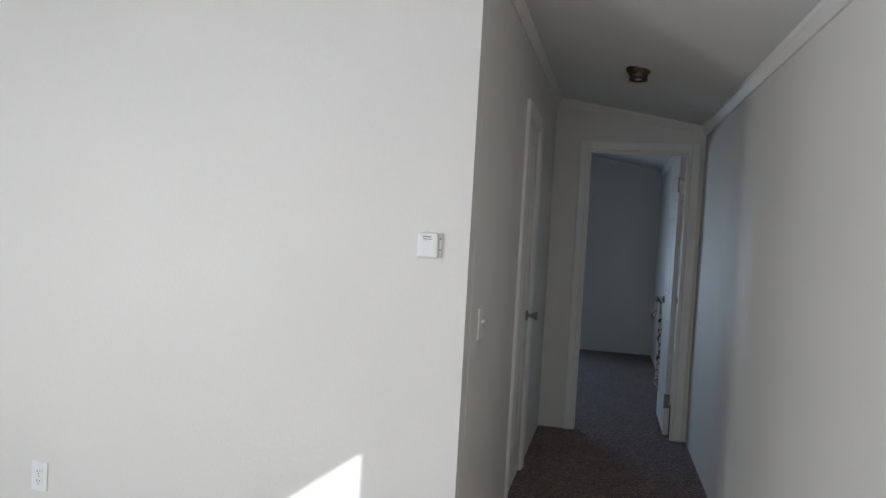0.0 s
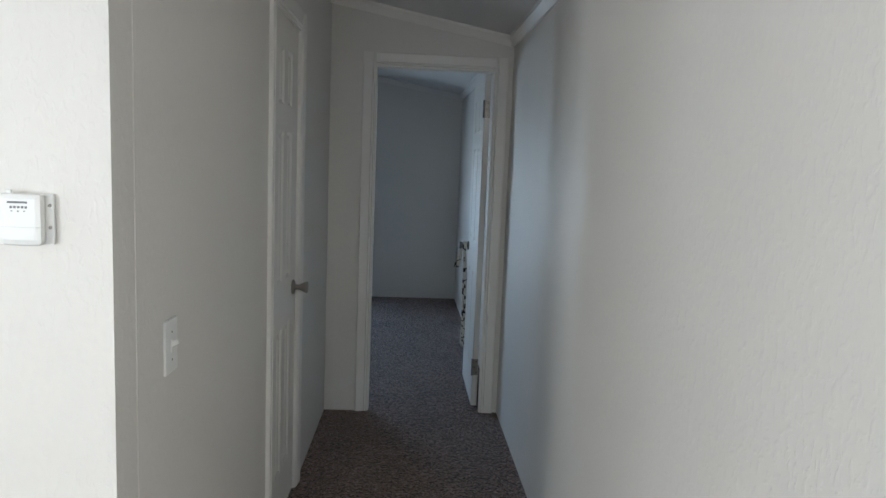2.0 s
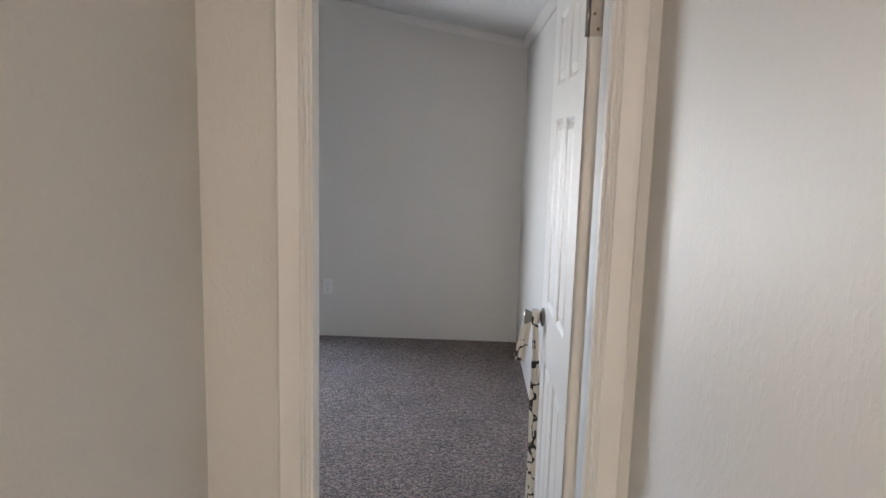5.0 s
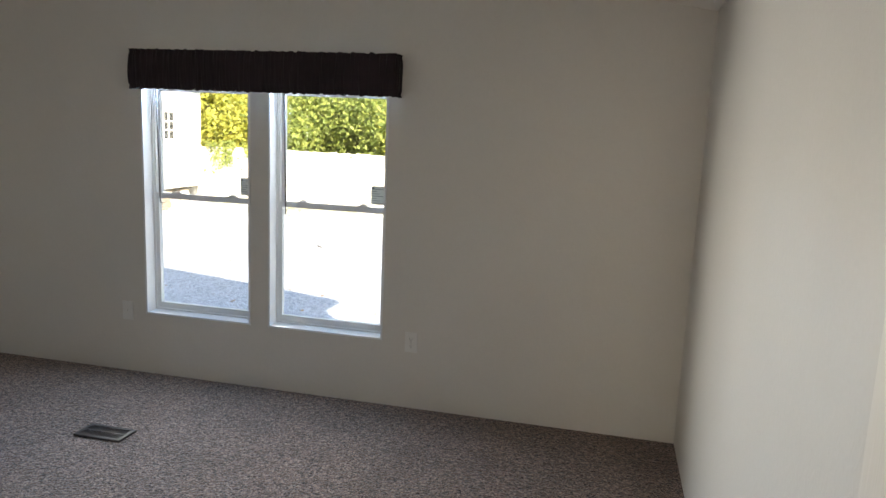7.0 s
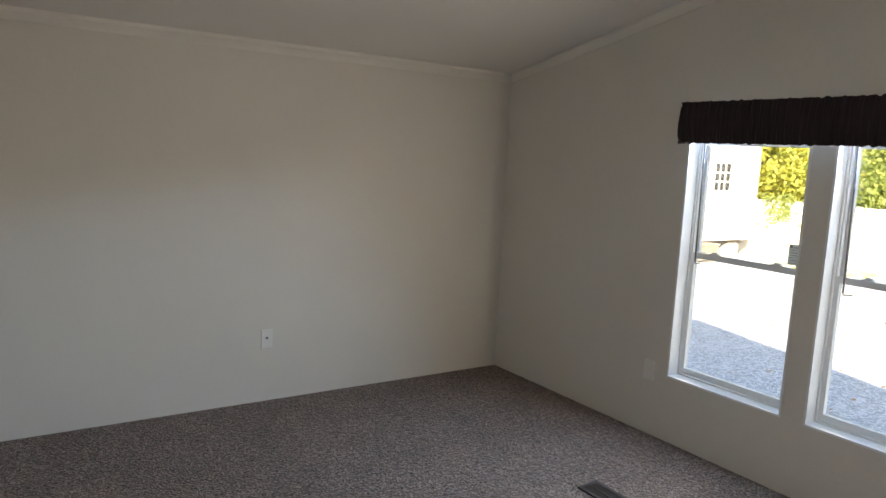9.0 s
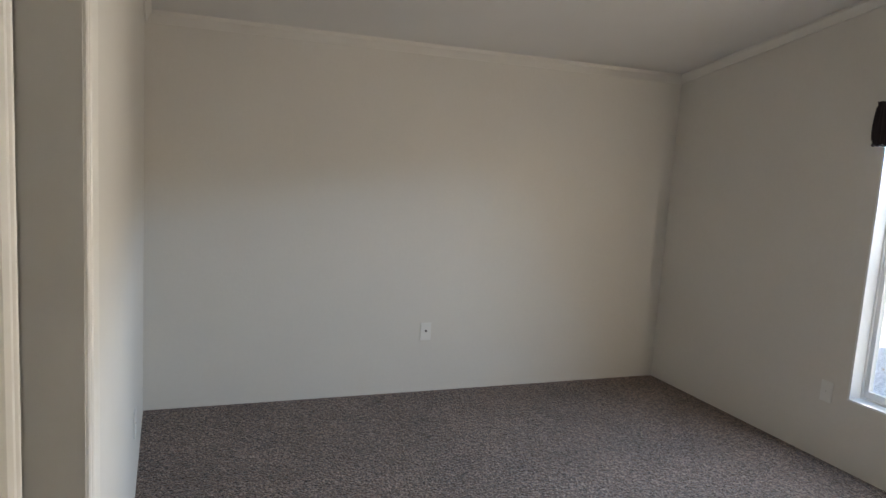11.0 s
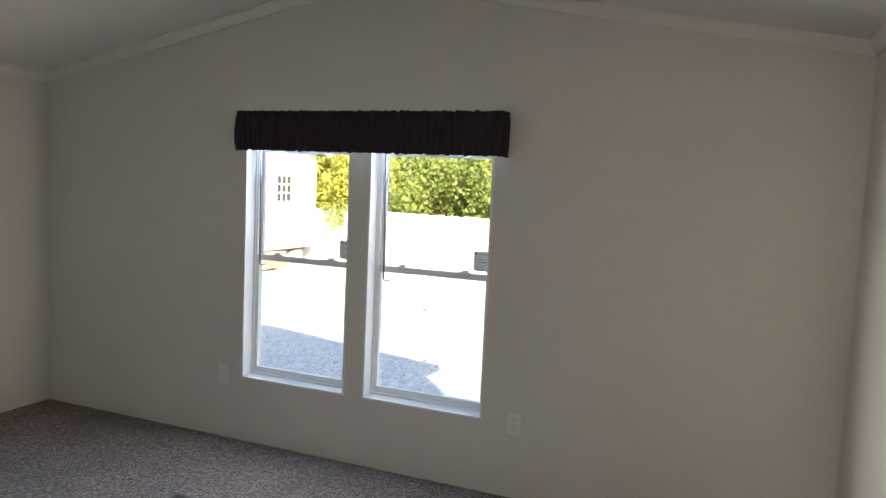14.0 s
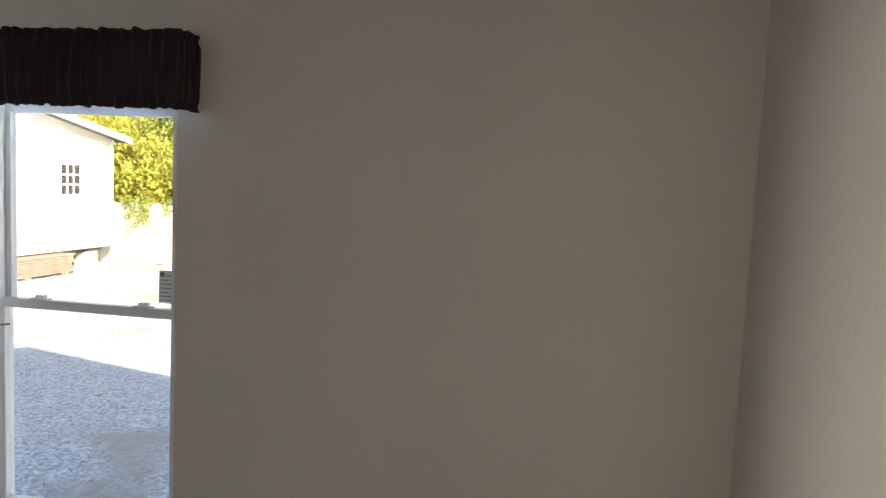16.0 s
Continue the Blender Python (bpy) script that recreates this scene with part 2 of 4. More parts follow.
CARPET, GRAVEL, GLASS, SCARF = carpet_material(), gravel_material(), glass_material(), scarf_material()
LEAF_Y = leaf_material("yellowing_leaves", (0.31, 0.36, 0.07), (0.60, 0.57, 0.13))
LEAF_G = leaf_material("green_leaves", (0.14, 0.21, 0.06), (0.36, 0.41, 0.11))
LEAF_O = leaf_material("orange_leaves", (0.30, 0.22, 0.03), (0.42, 0.16, 0.04))


# ---- mesh helpers ----
def part(name, bm, material, parent=None, label="", smooth=False):
    """Links a bmesh as one mesh object under a thing or a part."""
    me = bpy.data.meshes.new(name)
    bmesh.ops.recalc_face_normals(bm, faces=bm.faces)
    if smooth:
        for f in bm.faces:
            f.smooth = True
    bm.to_mesh(me)
    bm.free()
    me.materials.append(material)
    ob = new(name, me)
    ob.parent = parent
    if label:
        ob["label"] = label
    return ob


def thing(name, m, label, category, group="", kind=""):
    ob = new(name)
    ob.empty_display_size = 0.1
    ob.matrix_basis = m
    return tagged(ob, label, category, group, kind)


def box(bm, x0, x1, y0, y1, z0, z1, bevel=0.0):
    r = bmesh.ops.create_cube(bm, size=1.0)
    vs = r["verts"]
    for v in vs:
        v.co = Vector(((x0 + x1) / 2 + v.co.x * (x1 - x0), (y0 + y1) / 2 + v.co.y * (y1 - y0), (z0 + z1) / 2 + v.co.z * (z1 - z0)))
    if bevel:
        es = list({e for v in vs for e in v.link_edges})
        bmesh.ops.bevel(bm, geom=es, offset=bevel, segments=2, affect="EDGES", profile=0.6)
    return bm


def boxes(*rows, bevel=0.0):
    bm = bmesh.new()
    for r in rows:
        box(bm, *r, bevel=bevel)
    return bm


def prism(bm, corners, low, high):
    """A solid over a plan polygon; low and high give z from (x, y)."""
    a = [bm.verts.new((x, y, low(x, y))) for x, y in corners]
    b = [bm.verts.new((x, y, high(x, y))) for x, y in corners]
    bm.faces.new(a[::-1])
    bm.faces.new(b)
    for i in range(len(a)):
        j = (i + 1) % len(a)
        bm.faces.new((a[i], a[j], b[j], b[i]))


def sweep(bm, profile, p0, p1, u, v):
    """A straight moulding from p0 to p1; profile points (a, b) go along u and v."""
    p0, p1, u, v = Vector(p0), Vector(p1), Vector(u), Vector(v)
    a = [bm.verts.new(p0 + u * s + v * t) for s, t in profile]
    b = [bm.verts.new(p1 + u * s + v * t) for s, t in profile]
    bm.faces.new(a[::-1])
    bm.faces.new(b)
    for i in range(len(a)):
        j = (i + 1) % len(a)
        bm.faces.new((a[i], a[j], b[j], b[i]))


def lathe(bm, profile, m=Matrix(), n=24):
    """A turned solid: profile of (radius, height) along local z."""
    rings = []
    for r, h in profile:
        rings.append([bm.verts.new(m @ Vector((r * math.cos(2 * math.pi * i / n), r * math.sin(2 * math.pi * i / n), h))) for i in range(n)])
    for a, b in zip(rings, rings[1:]):
        for i in range(n):
            j = (i + 1) % n
            bm.faces.new((a[i], a[j], b[j], b[i]))
    bm.faces.new(rings[0][::-1])
    bm.faces.new(rings[-1])
    return bm


def tube(bm, pts, r, n=8):
    pts = [Vector(p) for p in pts]
    rings = []
    for i, p in enumerate(pts):
        d = (pts[min(i + 1, len(pts) - 1)] - pts[max(i - 1, 0)]).normalized()
        s = d.orthogonal().normalized()
        q = d.cross(s)
        k = r if isinstance(r, float) else r[i]
        rings.append([bm.verts.new(p + (s * math.cos(2 * math.pi * j / n) + q * math.sin(2 * math.pi * j / n)) * k) for j in range(n)])
    for a, b in zip(rings, rings[1:]):
        best = min(range(n), key=lambda o: sum((a[j].co - b[(j + o) % n].co).length for j in range(n)))
        for j in range(n):
            bm.faces.new((a[j], a[(j + 1) % n], b[(j + 1 + best) % n], b[(j + best) % n]))
    bm.faces.new(rings[0][::-1])
    bm.faces.new(rings[-1])
    return bm


# ---- the plan ----
XL, XR = -4.695, 0.0            # side walls, inside faces
YB, YF = -9.2, 3.625            # end walls, inside faces
RIDGE = -2.35
YW, YI, YC = 0.06, 0.13, 0.14     # bedroom partition: hall face, face at the bedroom door, face at the bathroom door
HX = -1.035                     # hall's inner wall at the bedroom end; it runs slightly out of square
HXL = -1.100                    # the same wall's corner at the living room
LY = -2.80                      # living room wall face
GZ = -0.95                      # the ground outside
WIN = ((-3.108, -2.412), (-2.300, -1.602))
WZ0, WZ1 = 0.378, 1.755


def ceil(x, y=0):
    return 2.212 + 0.185 * -x if x > RIDGE else 2.18 + 0.1984 * (x - XL)


def roof_under(x, y=0):
    return 2.40 + 0.235 * -x if x > RIDGE else 2.40 + 0.235 * (x - XL)


def across(name, y0, y1, x0, x1, openings, top, material=WALL, label="", bottom=0.0):
    """A wall that runs along x under a sloping top, with openings (xa, xb, za, zb) cut through it."""
    cuts = sorted({x0, x1, *(c for o in openings for c in o[:2]), *((RIDGE,) if x0 < RIDGE < x1 else ())})
    bm = bmesh.new()
    for a, b in zip(cuts, cuts[1:]):
        quad = [(a, y0), (b, y0), (b, y1), (a, y1)]
        hole = [o for o in openings if o[0] <= a + 1e-6 and o[1] >= b - 1e-6]
        if not hole:
            prism(bm, quad, lambda x, y: bottom, lambda x, y: top(min(max(x, a + 1e-4), b - 1e-4)))
        else:
            za, zb = hole[0][2:]
            if za > bottom:
                prism(bm, quad, lambda x, y: bottom, lambda x, y: za)
            prism(bm, quad, lambda x, y: zb, lambda x, y: top(x))
    return tagged(part(name, bm, material), label or "light grey painted wallboard wall, slightly textured", "wall", kind="structure")


def along(name, x0, x1, y0, y1, openings, z1, bottom=0.0, label=""):
    cuts = sorted({y0, y1, *(c for o in openings for c in o[:2])})
    bm = bmesh.new()
    for a, b in zip(cuts, cuts[1:]):
        hole = [o for o in openings if o[0] <= a + 1e-6 and o[1] >= b - 1e-6]
        if not hole:
            box(bm, x0, x1, a, b, bottom, z1)
        else:
            za, zb = hole[0][2:]
            if za > bottom:
                box(bm, x0, x1, a, b, bottom, za)
            box(bm, x0, x1, a, b, zb, z1)
    return tagged(part(name, bm, WALL), label or "light grey painted wallboard wall, slightly textured", "wall", kind="structure")


# openings
DOOR_A = (-0.784, -0.097)        # bedroom door, along x
DOOR_B = (-1.492, -0.948)        # hall side door, along y
DOOR_C = (-1.765, -1.20)        # bathroom door in the bedroom
DH = 2.025
# unseen: LIV_R[0] follows from its sun patch, the rest are added for light
LIV_R = [(-5.32, -4.448, 0.62, 1.83), (-7.9, -6.2, 0.62, 1.9)]
LIV_L = [(-5.2, -3.6, 0.7, 1.95), (-8.2, -6.6, 0.7, 1.95)]
LIV_B = [(-3.25, -0.85, 0.3, 2.0)]

across("wall_north", YF, YF + 0.15, XL - 0.12, XR + 0.12, [(a, b, WZ0, WZ1) for a, b in WIN], roof_under, bottom=-0.1)
across("wall_south", YB - 0.15, YB, XL - 0.12, XR + 0.12, LIV_B, roof_under, bottom=-0.1)
along("wall_east", XR, XR + 0.12, YB, YF, LIV_R, 2.38, -0.1)
along("wall_west", XL - 0.12, XL, YB, YF, LIV_L, 2.38, -0.1)
across("wall_bedroom", YW, YI, HX - 0.1, XR, [(DOOR_A[0], DOOR_A[1] + 0.038, 0, DH)], lambda x: ceil(x) + 0.05)
across("wall_bathroom", YW, YC, XL, HX - 0.1, [(*DOOR_C, 0, DH)], lambda x: ceil(x) + 0.05)
# the hall's inner wall and what is fixed to it turn a little about the bedroom end
SKEW = Matrix.Translation((HX, YW, 0)) @ Matrix.Rotation(math.atan((HXL - HX) / (YW - LY)), 4, "Z") @ Matrix.Translation((-HX, -YW, 0))


def skewed(ob):
    ob.matrix_basis = SKEW @ ob.matrix_basis
    return ob


skewed(along("wall_hall", HX - 0.10, HX, LY + 0.0995, YW, [(*DOOR_B, 0, DH)], 2.42))
across("wall_living", LY, LY + 0.1, XL, HXL + 0.0012, [], lambda x: ceil(x) + 0.05)

bm = bmesh.new()
for a, b in ((XL, RIDGE), (RIDGE, XR)):
    prism(bm, [(a, YB), (b, YB), (b, YF), (a, YF)], lambda x, y: ceil(x), lambda x, y: ceil(x) + 0.03)
tagged(part("ceiling", bm, CEIL), "pale painted vaulted ceiling with a soft texture", "ceiling", kind="structure")
bm = boxes((XL, XR, YB, YF, -0.06, 0.0))
tagged(part("floor", bm, CARPET), "brown and taupe frieze carpet over the whole floor", "carpet", kind="structure")
bm = bmesh.new()
for a, b in ((XL - 0.38, RIDGE), (RIDGE, XR + 0.34)):
    prism(bm, [(a, YB - 0.4), (b, YB - 0.4), (b, YF + 0.4), (a, YF + 0.4)], lambda x, y: roof_under(x) + 0.002, lambda x, y: roof_under(x) + 0.09)
tagged(part("roof", bm, ROOFING), "low-pitched grey shingle roof over the rooms", "roof", kind="structure")
bm = boxes((XL - 0.1, XR + 0.1, YB - 0.12, YF + 0.12, GZ - 0.05, -0.1))
tagged(part("foundation_skirt", bm, SIDING), "pale skirting around the base of the home", "skirting", kind="structure")

# crown moulding
CROWN = [(0, -0.055), (0.010, -0.055), (0.014, -0.046), (0.026, -0.026), (0.036, -0.014), (0.036, -0.004), (0.036, 0.01), (0, 0.01)]


def crown(runs):
    bm = bmesh.new()
    for p0, p1, u in runs:
        p0, p1 = Vector(p0), Vector(p1)
        sweep(bm, CROWN, p0, p1, u, (0, 0, 1))
    return tagged(part("trim_crown", bm, TRIM), "white painted crown moulding under the ceiling", "crown moulding", kind="structure")


crown([((XR, YI, ceil(XR)), (XR, YF, ceil(XR)), (-1, 0, 0)), ((XL, YI, ceil(XL)), (XL, YF, ceil(XL)), (1, 0, 0)),
       ((XR, YF, ceil(XR)), (RIDGE, YF, ceil(RIDGE)), (0, -1, 0)), ((XL, YF, ceil(XL)), (RIDGE, YF, ceil(RIDGE)), (0, -1, 0)),
       ((XR, YI, ceil(XR)), (HX - 0.1, YI, ceil(HX - 0.1)), (0, 1, 0)), ((HX - 0.1, YC, ceil(HX - 0.1)), (RIDGE, YC, ceil(RIDGE)), (0, 1, 0)), ((XL, YC, ceil(XL)), (RIDGE, YC, ceil(RIDGE)), (0, 1, 0))])
crown([((XR, YB, ceil(XR)), (XR, YW, ceil(XR)), (-1, 0, 0)), ((HXL, LY, ceil(HXL)), (HX, YW, ceil(HX)), (1, 0, 0)),
       ((XR, YW, ceil(XR)), (HX, YW, ceil(HX)), (0, -1, 0)),
       ((HXL, LY, ceil(HXL)), (RIDGE, LY, ceil(RIDGE)), (0, -1, 0)), ((XL, LY, ceil(XL)), (RIDGE, LY, ceil(RIDGE)), (0, -1, 0))])

# ---- doors ----
CASE = [(0, 0), (0, 0.006), (0.003, 0.009), (0.007, 0.0095), (0.009, 0.006), (0.012, 0.0055), (0.015, 0.010), (0.019, 0.0125), (0.022, 0.0115), (0.024, 0.0095), (0.040, 0.012), (0.060, 0.0155), (0.071, 0.0165), (0.075, 0.013), (0.075, 0)]


def door_frame(name, axis, a, b, f0, f1, label, rebate=False):
    """Jambs, stops and casings on both faces of an opening from a to b along axis, through a wall from f0 to f1."""
    def P(s, d, z):
        return (s, d, z) if axis == "x" else (d, s, z)

    U, D = (Vector((1, 0, 0)), Vector((0, 1, 0))) if axis == "x" else (Vector((0, 1, 0)), Vector((1, 0, 0)))
    up = Vector((0, 0, 1))
    root = thing(name, Matrix(), label, "door frame", kind="structure")

    def bx(s0, s1, d0, d1, z0, z1, bm):
        p, q = P(s0, d0, z0), P(s1, d1, z1)
        box(bm, min(p[0], q[0]), max(p[0], q[0]), min(p[1], q[1]), max(p[1], q[1]), z0, z1)

    for s0, s1 in ((a - 0.002, a + 0.012), (b - 0.012, b + 0.002)):
        bm = bmesh.new()
        if rebate and s1 > b:
            bx(s0, s1, f0 - 0.002, f0 + 0.022, 0, DH, bm)
            bx(b + 0.024, b + 0.036, f0 + 0.022, f1 + 0.002, 0, DH, bm)
        else:
            bx(s0, s1, f0 - 0.002, f1 + 0.002, 0, DH, bm)
        part("jamb", bm, TRIM, root)
    bm = bmesh.new()
    bx(a + 0.012, b - 0.012, f0 - 0.002, f1 + 0.002, DH - 0.012, DH + 0.002, bm)
    part("head_jamb", bm, TRIM, root)
    for face, d in ((f0, -1), (f1, 1)):
        for s, w in ((a + 0.006, -1), (b - 0.006, 1)):
            bm = bmesh.new()
            if rebate and d > 0 and w > 0:
                bx(b + 0.030, b + 0.085, f1, f1 + 0.010, 0, DH + 0.069, bm)
                part("casing", bm, TRIM, root)
                continue
            sweep(bm, CASE, P(s, face, 0), P(s, face, DH + 0.069), U * w, D * d)
            part("casing", bm, TRIM, root)
        bm = bmesh.new()
        sweep(bm, CASE, P(a + 0.006, face, DH - 0.006), P(b - 0.006, face, DH - 0.006), up, D * d)
        part("head_casing", bm, TRIM, root)
    return root


def knob_mesh(bm, m):
    lathe(bm, [(0.0, -0.001), (0.031, 0.0), (0.032, 0.004), (0.026, 0.009), (0.012, 0.012), (0.011, 0.026), (0.014, 0.034), (0.022, 0.050),
               (0.0255, 0.058), (0.0245, 0.064), (0.020, 0.066), (0.0, 0.065)][1:-1], m, 28)


def door_leaf(name, m, width, label):
    """A moulded six-panel leaf: local x from the hinge to the latch, y through its thickness (0 to 0.035), z up from its foot."""
    root = thing(name, m, label, "door")
    T, H, st, cs = 0.035, 2.0, 0.125, 0.075
    pw = (width - 2 * st - cs) / 2
    cols = [(st, st + pw), (st + pw + cs, width - st)]
    rows = [(0.20, 0.80), (0.985, 1.575), (1.675, 1.885)]
    bm = boxes((0.001, width - 0.001, 0.007, T - 0.007, 0.001, H - 0.001))
    zs = [0.0, 0.20, 0.80, 0.985, 1.575, 1.675, 1.885, H]
    for y0, y1 in ((0, 0.0075), (T - 0.0075, T)):
        for x0, x1 in ((0, st), (width - st, width)):
            part("stile", boxes((x0, x1, y0, y1, 0, H)), DOOR, root)
        for z0, z1 in zip(zs[::2], zs[1::2]):
            part("rail", boxes((st, width - st, y0, y1, z0, z1)), DOOR_H, root)
        for z0, z1 in rows:
            part("muntin", boxes((st + pw, st + pw + cs, y0, y1, z0, z1)), DOOR, root)
    box(bm, 0, 0.002, 0.001, T - 0.001, 0, H)
    box(bm, width - 0.002, width, 0.001, T - 0.001, 0, H)
    part("slab", bm, DOOR, root)
    for side in (0, 1):
        for x0, x1 in cols:
            for z0, z1 in rows:
                bm = bmesh.new()
                loops = []
                for inset, h in ((0.0, 0.0065), (0.006, 0.0045), (0.007, 0.003), (0.013, 0.0), (0.017, 0.0), (0.034, 0.0052), (0.036, 0.0056)):
                    d = 0.007 - h if side == 0 else T - 0.007 + h
                    loops.append([bm.verts.new(c) for c in ((x0 + inset, d, z0 + inset), (x1 - inset, d, z0 + inset), (x1 - inset, d, z1 - inset), (x0 + inset, d, z1 - inset))])
                for p, q in zip(loops, loops[1:]):
                    for i in range(4):
                        bm.faces.new((p[i], p[(i + 1) % 4], q[(i + 1) % 4], q[i]))
                bm.faces.new(loops[-1])
                part("panel", bm, DOOR, root)
    for side in (0, 1):
        bm = bmesh.new()
        turn = Matrix.Translation((width - 0.06, T if side else 0, 0.925)) @ Matrix.Rotation(radians(-90 if side else 90), 4, "X")
        knob_mesh(bm, turn)
        part("knob", bm, NICKEL, root, "satin nickel door knob", True)
    bm = boxes((width - 0.001, width + 0.002, 0.006, T - 0.006, 0.895, 0.955))
    part("latch_plate", bm, NICKEL, root)
    return root


def hinge(parent, z, x=-0.002):
    bm = boxes((x - 0.003, x, 0.002, 0.033, z - 0.05, z + 0.05))
    h = part("hinge", bm, NICKEL, parent, "satin nickel butt hinge")
    bm = bmesh.new()
    tube(bm, [(x - 0.004, -0.004 + 0.041, z - 0.052), (x - 0.004, 0.037, z + 0.052)], 0.006, 10)
    part("pin", bm, NICKEL, h, smooth=True)
    for k, dy in ((-0.034, 0.012), (0.0, 0.022), (0.034, 0.012)):
        bm = bmesh.new()
        lathe(bm, [(0.004, 0), (0.0035, 0.0012), (0.001, 0.0014)], Matrix.Translation((x - 0.003, dy, z + k)) @ Matrix.Rotation(radians(-90), 4, "Y"), 10)
        part("screw", bm, BRONZE, h)


door_frame("door_frame_1", "x", *DOOR_A, YW, YI, "white painted moulded casing around the bedroom doorway", True)
skewed(door_frame("door_frame_2", "y", *DOOR_B, HX - 0.10, HX, "white painted moulded casing around the closed hall door"))
door_frame("door_frame_3", "x", *DOOR_C, YW, YC, "white painted moulded casing around the bathroom doorway")

# the open bedroom door: local x runs into the room, local y to the hall's left
OPEN = Matrix.Translation((-0.112, 0.145, 0.012)) @ Matrix.Rotation(radians(89.7), 4, "Z")
door = door_leaf("door_1", OPEN, 0.655, "white moulded six-panel door standing wide open against the wall")
hinge(door, 1.80)
hinge(door, 0.245)

# closed hall door
CLOSED = Matrix.Translation((HX - 0.006, DOOR_B[0] + 0.014, 0.012)) @ Matrix.Rotation(radians(90), 4, "Z")
skewed(door_leaf("door_2", CLOSED, DOOR_B[1] - DOOR_B[0] - 0.028, "white moulded six-panel door, closed, with a dark nickel knob"))


# ---- windows ----
def window(x0, x1, y, z0, z1, m, label, extras=True):
    """A vinyl single-hung window in an opening; local y from the inside wall face (0) outwards."""
    w, h = x1 - x0, z1 - z0
    root = thing("window", m, label, "window", kind="structure")
    L, F0, F1 = 0.012, 0.075, 0.15
    # liner boards around the reveal
    for r in ((0, L, -0.004, F0, L, h - L), (w - L, w, -0.004, F0, L, h - L)):
        part("side_liner", boxes(r), VINYL, root)
    part("head_liner", boxes((0, w, -0.004, F0, h - L, h)), VINYL, root)
    part("sill", boxes((0, w, -0.006, F0, 0, L), bevel=0.002), VINYL, root, "white window sill")
    # outer frame
    fw = 0.022
    part("window_frame", boxes((0, fw, F0, F1, 0, h), (w - fw, w, F0, F1, 0, h), (fw, w - fw, F0, F1, 0, fw), (fw, w - fw, F0, F1, h - fw, h)), VINYL, root)
    part("track", boxes((fw, fw + 0.008, F0 + 0.01, F0 + 0.03, fw, h - fw), (w - fw - 0.008, w - fw, F0 + 0.01, F0 + 0.03, fw, h - fw)), VINYL, root)
    mid = h * 0.518
    for name, za, zb, d0, d1, top, bot in (("lower_sash", fw, mid + 0.018, F0 + 0.012, F0 + 0.040, 0.030, 0.034), ("upper_sash", mid - 0.018, h - fw, F0 + 0.042, F0 + 0.068, 0.024, 0.030)):
        a, b, s = fw + 0.004, w - fw - 0.004, 0.018
        sash = part(name, boxes((a, a + s, d0, d1, za, zb), (b - s, b, d0, d1, za, zb), (a + s, b - s, d0, d1, za, za + bot), (a + s, b - s, d0, d1, zb - top, zb)), VINYL, root)
        pane = part("pane", boxes((a + s, b - s, (d0 + d1) / 2 - 0.002, (d0 + d1) / 2 + 0.002, za + bot, zb - top)), GLASS, sash, "clear window glass")
        pane.visible_shadow = False
        if name == "upper_sash" and extras:
            st = part("sticker", boxes((b - s - 0.085, b - s - 0.003, d0 + 0.004, d0 + 0.005, za + bot + 0.02, za + bot + 0.125)), STICKER, sash, "grey paper rating label stuck on the glass")
            rows = [(b - s - 0.080, b - s - 0.066, d0 + 0.003, d0 + 0.004, za + bot + 0.105, za + bot + 0.119)]
            rows += [(b - s - 0.080 + (0.018 if k > 5 else 0), b - s - 0.012 - 0.02 * (k % 3), d0 + 0.003, d0 + 0.004, za + bot + 0.028 + 0.013 * k, za + bot + 0.031 + 0.013 * k) for k in range(7)]
            part("print", boxes(*rows), PRINT, sash)
    for k in (0.24, 0.76):
        bm = boxes((w * k - 0.03, w * k + 0.03, F0 + 0.010, F0 + 0.036, mid + 0.018, mid + 0.024), (w * k - 0.012, w * k + 0.02, F0 + 0.012, F0 + 0.030, mid + 0.024, mid + 0.034), bevel=0.002)
        part("sash_lock", bm, VINYL, root)
    return root


STICKER = leaf_material("label_paper", (0.66, 0.66, 0.64), (0.70, 0.70, 0.67))
for a, b in WIN:
    window(a, b, YF, WZ0, WZ1, Matrix.Translation((a, YF, WZ0)), "white vinyl single-hung window with clear panes and a rating sticker")
for y0, y1, z0, z1 in LIV_R:
    window(y0, y1, 0, z0, z1, Matrix.Translation((XR - 0.03, y1, z0)) @ Matrix.Rotation(radians(-90), 4, "Z"), "unseen white vinyl single-hung window of the living room", False)
# left and back windows: out of view, added so light reaches the hall
for y0, y1, z0, z1 in LIV_L:
    window(y0, y1, 0, z0, z1, Matrix.Translation((XL + 0.03, y0, z0)) @ Matrix.Rotation(radians(90), 4, "Z"), "unseen white vinyl single-hung window of the living room", False)
for x0, x1, z0, z1 in LIV_B:
    window(x0, x1, 0, z0, z1, Matrix.Translation((x1, YB, z0)) @ Matrix.Rotation(radians(180), 4, "Z"), "unseen wide white vinyl window added to light the living room", False)


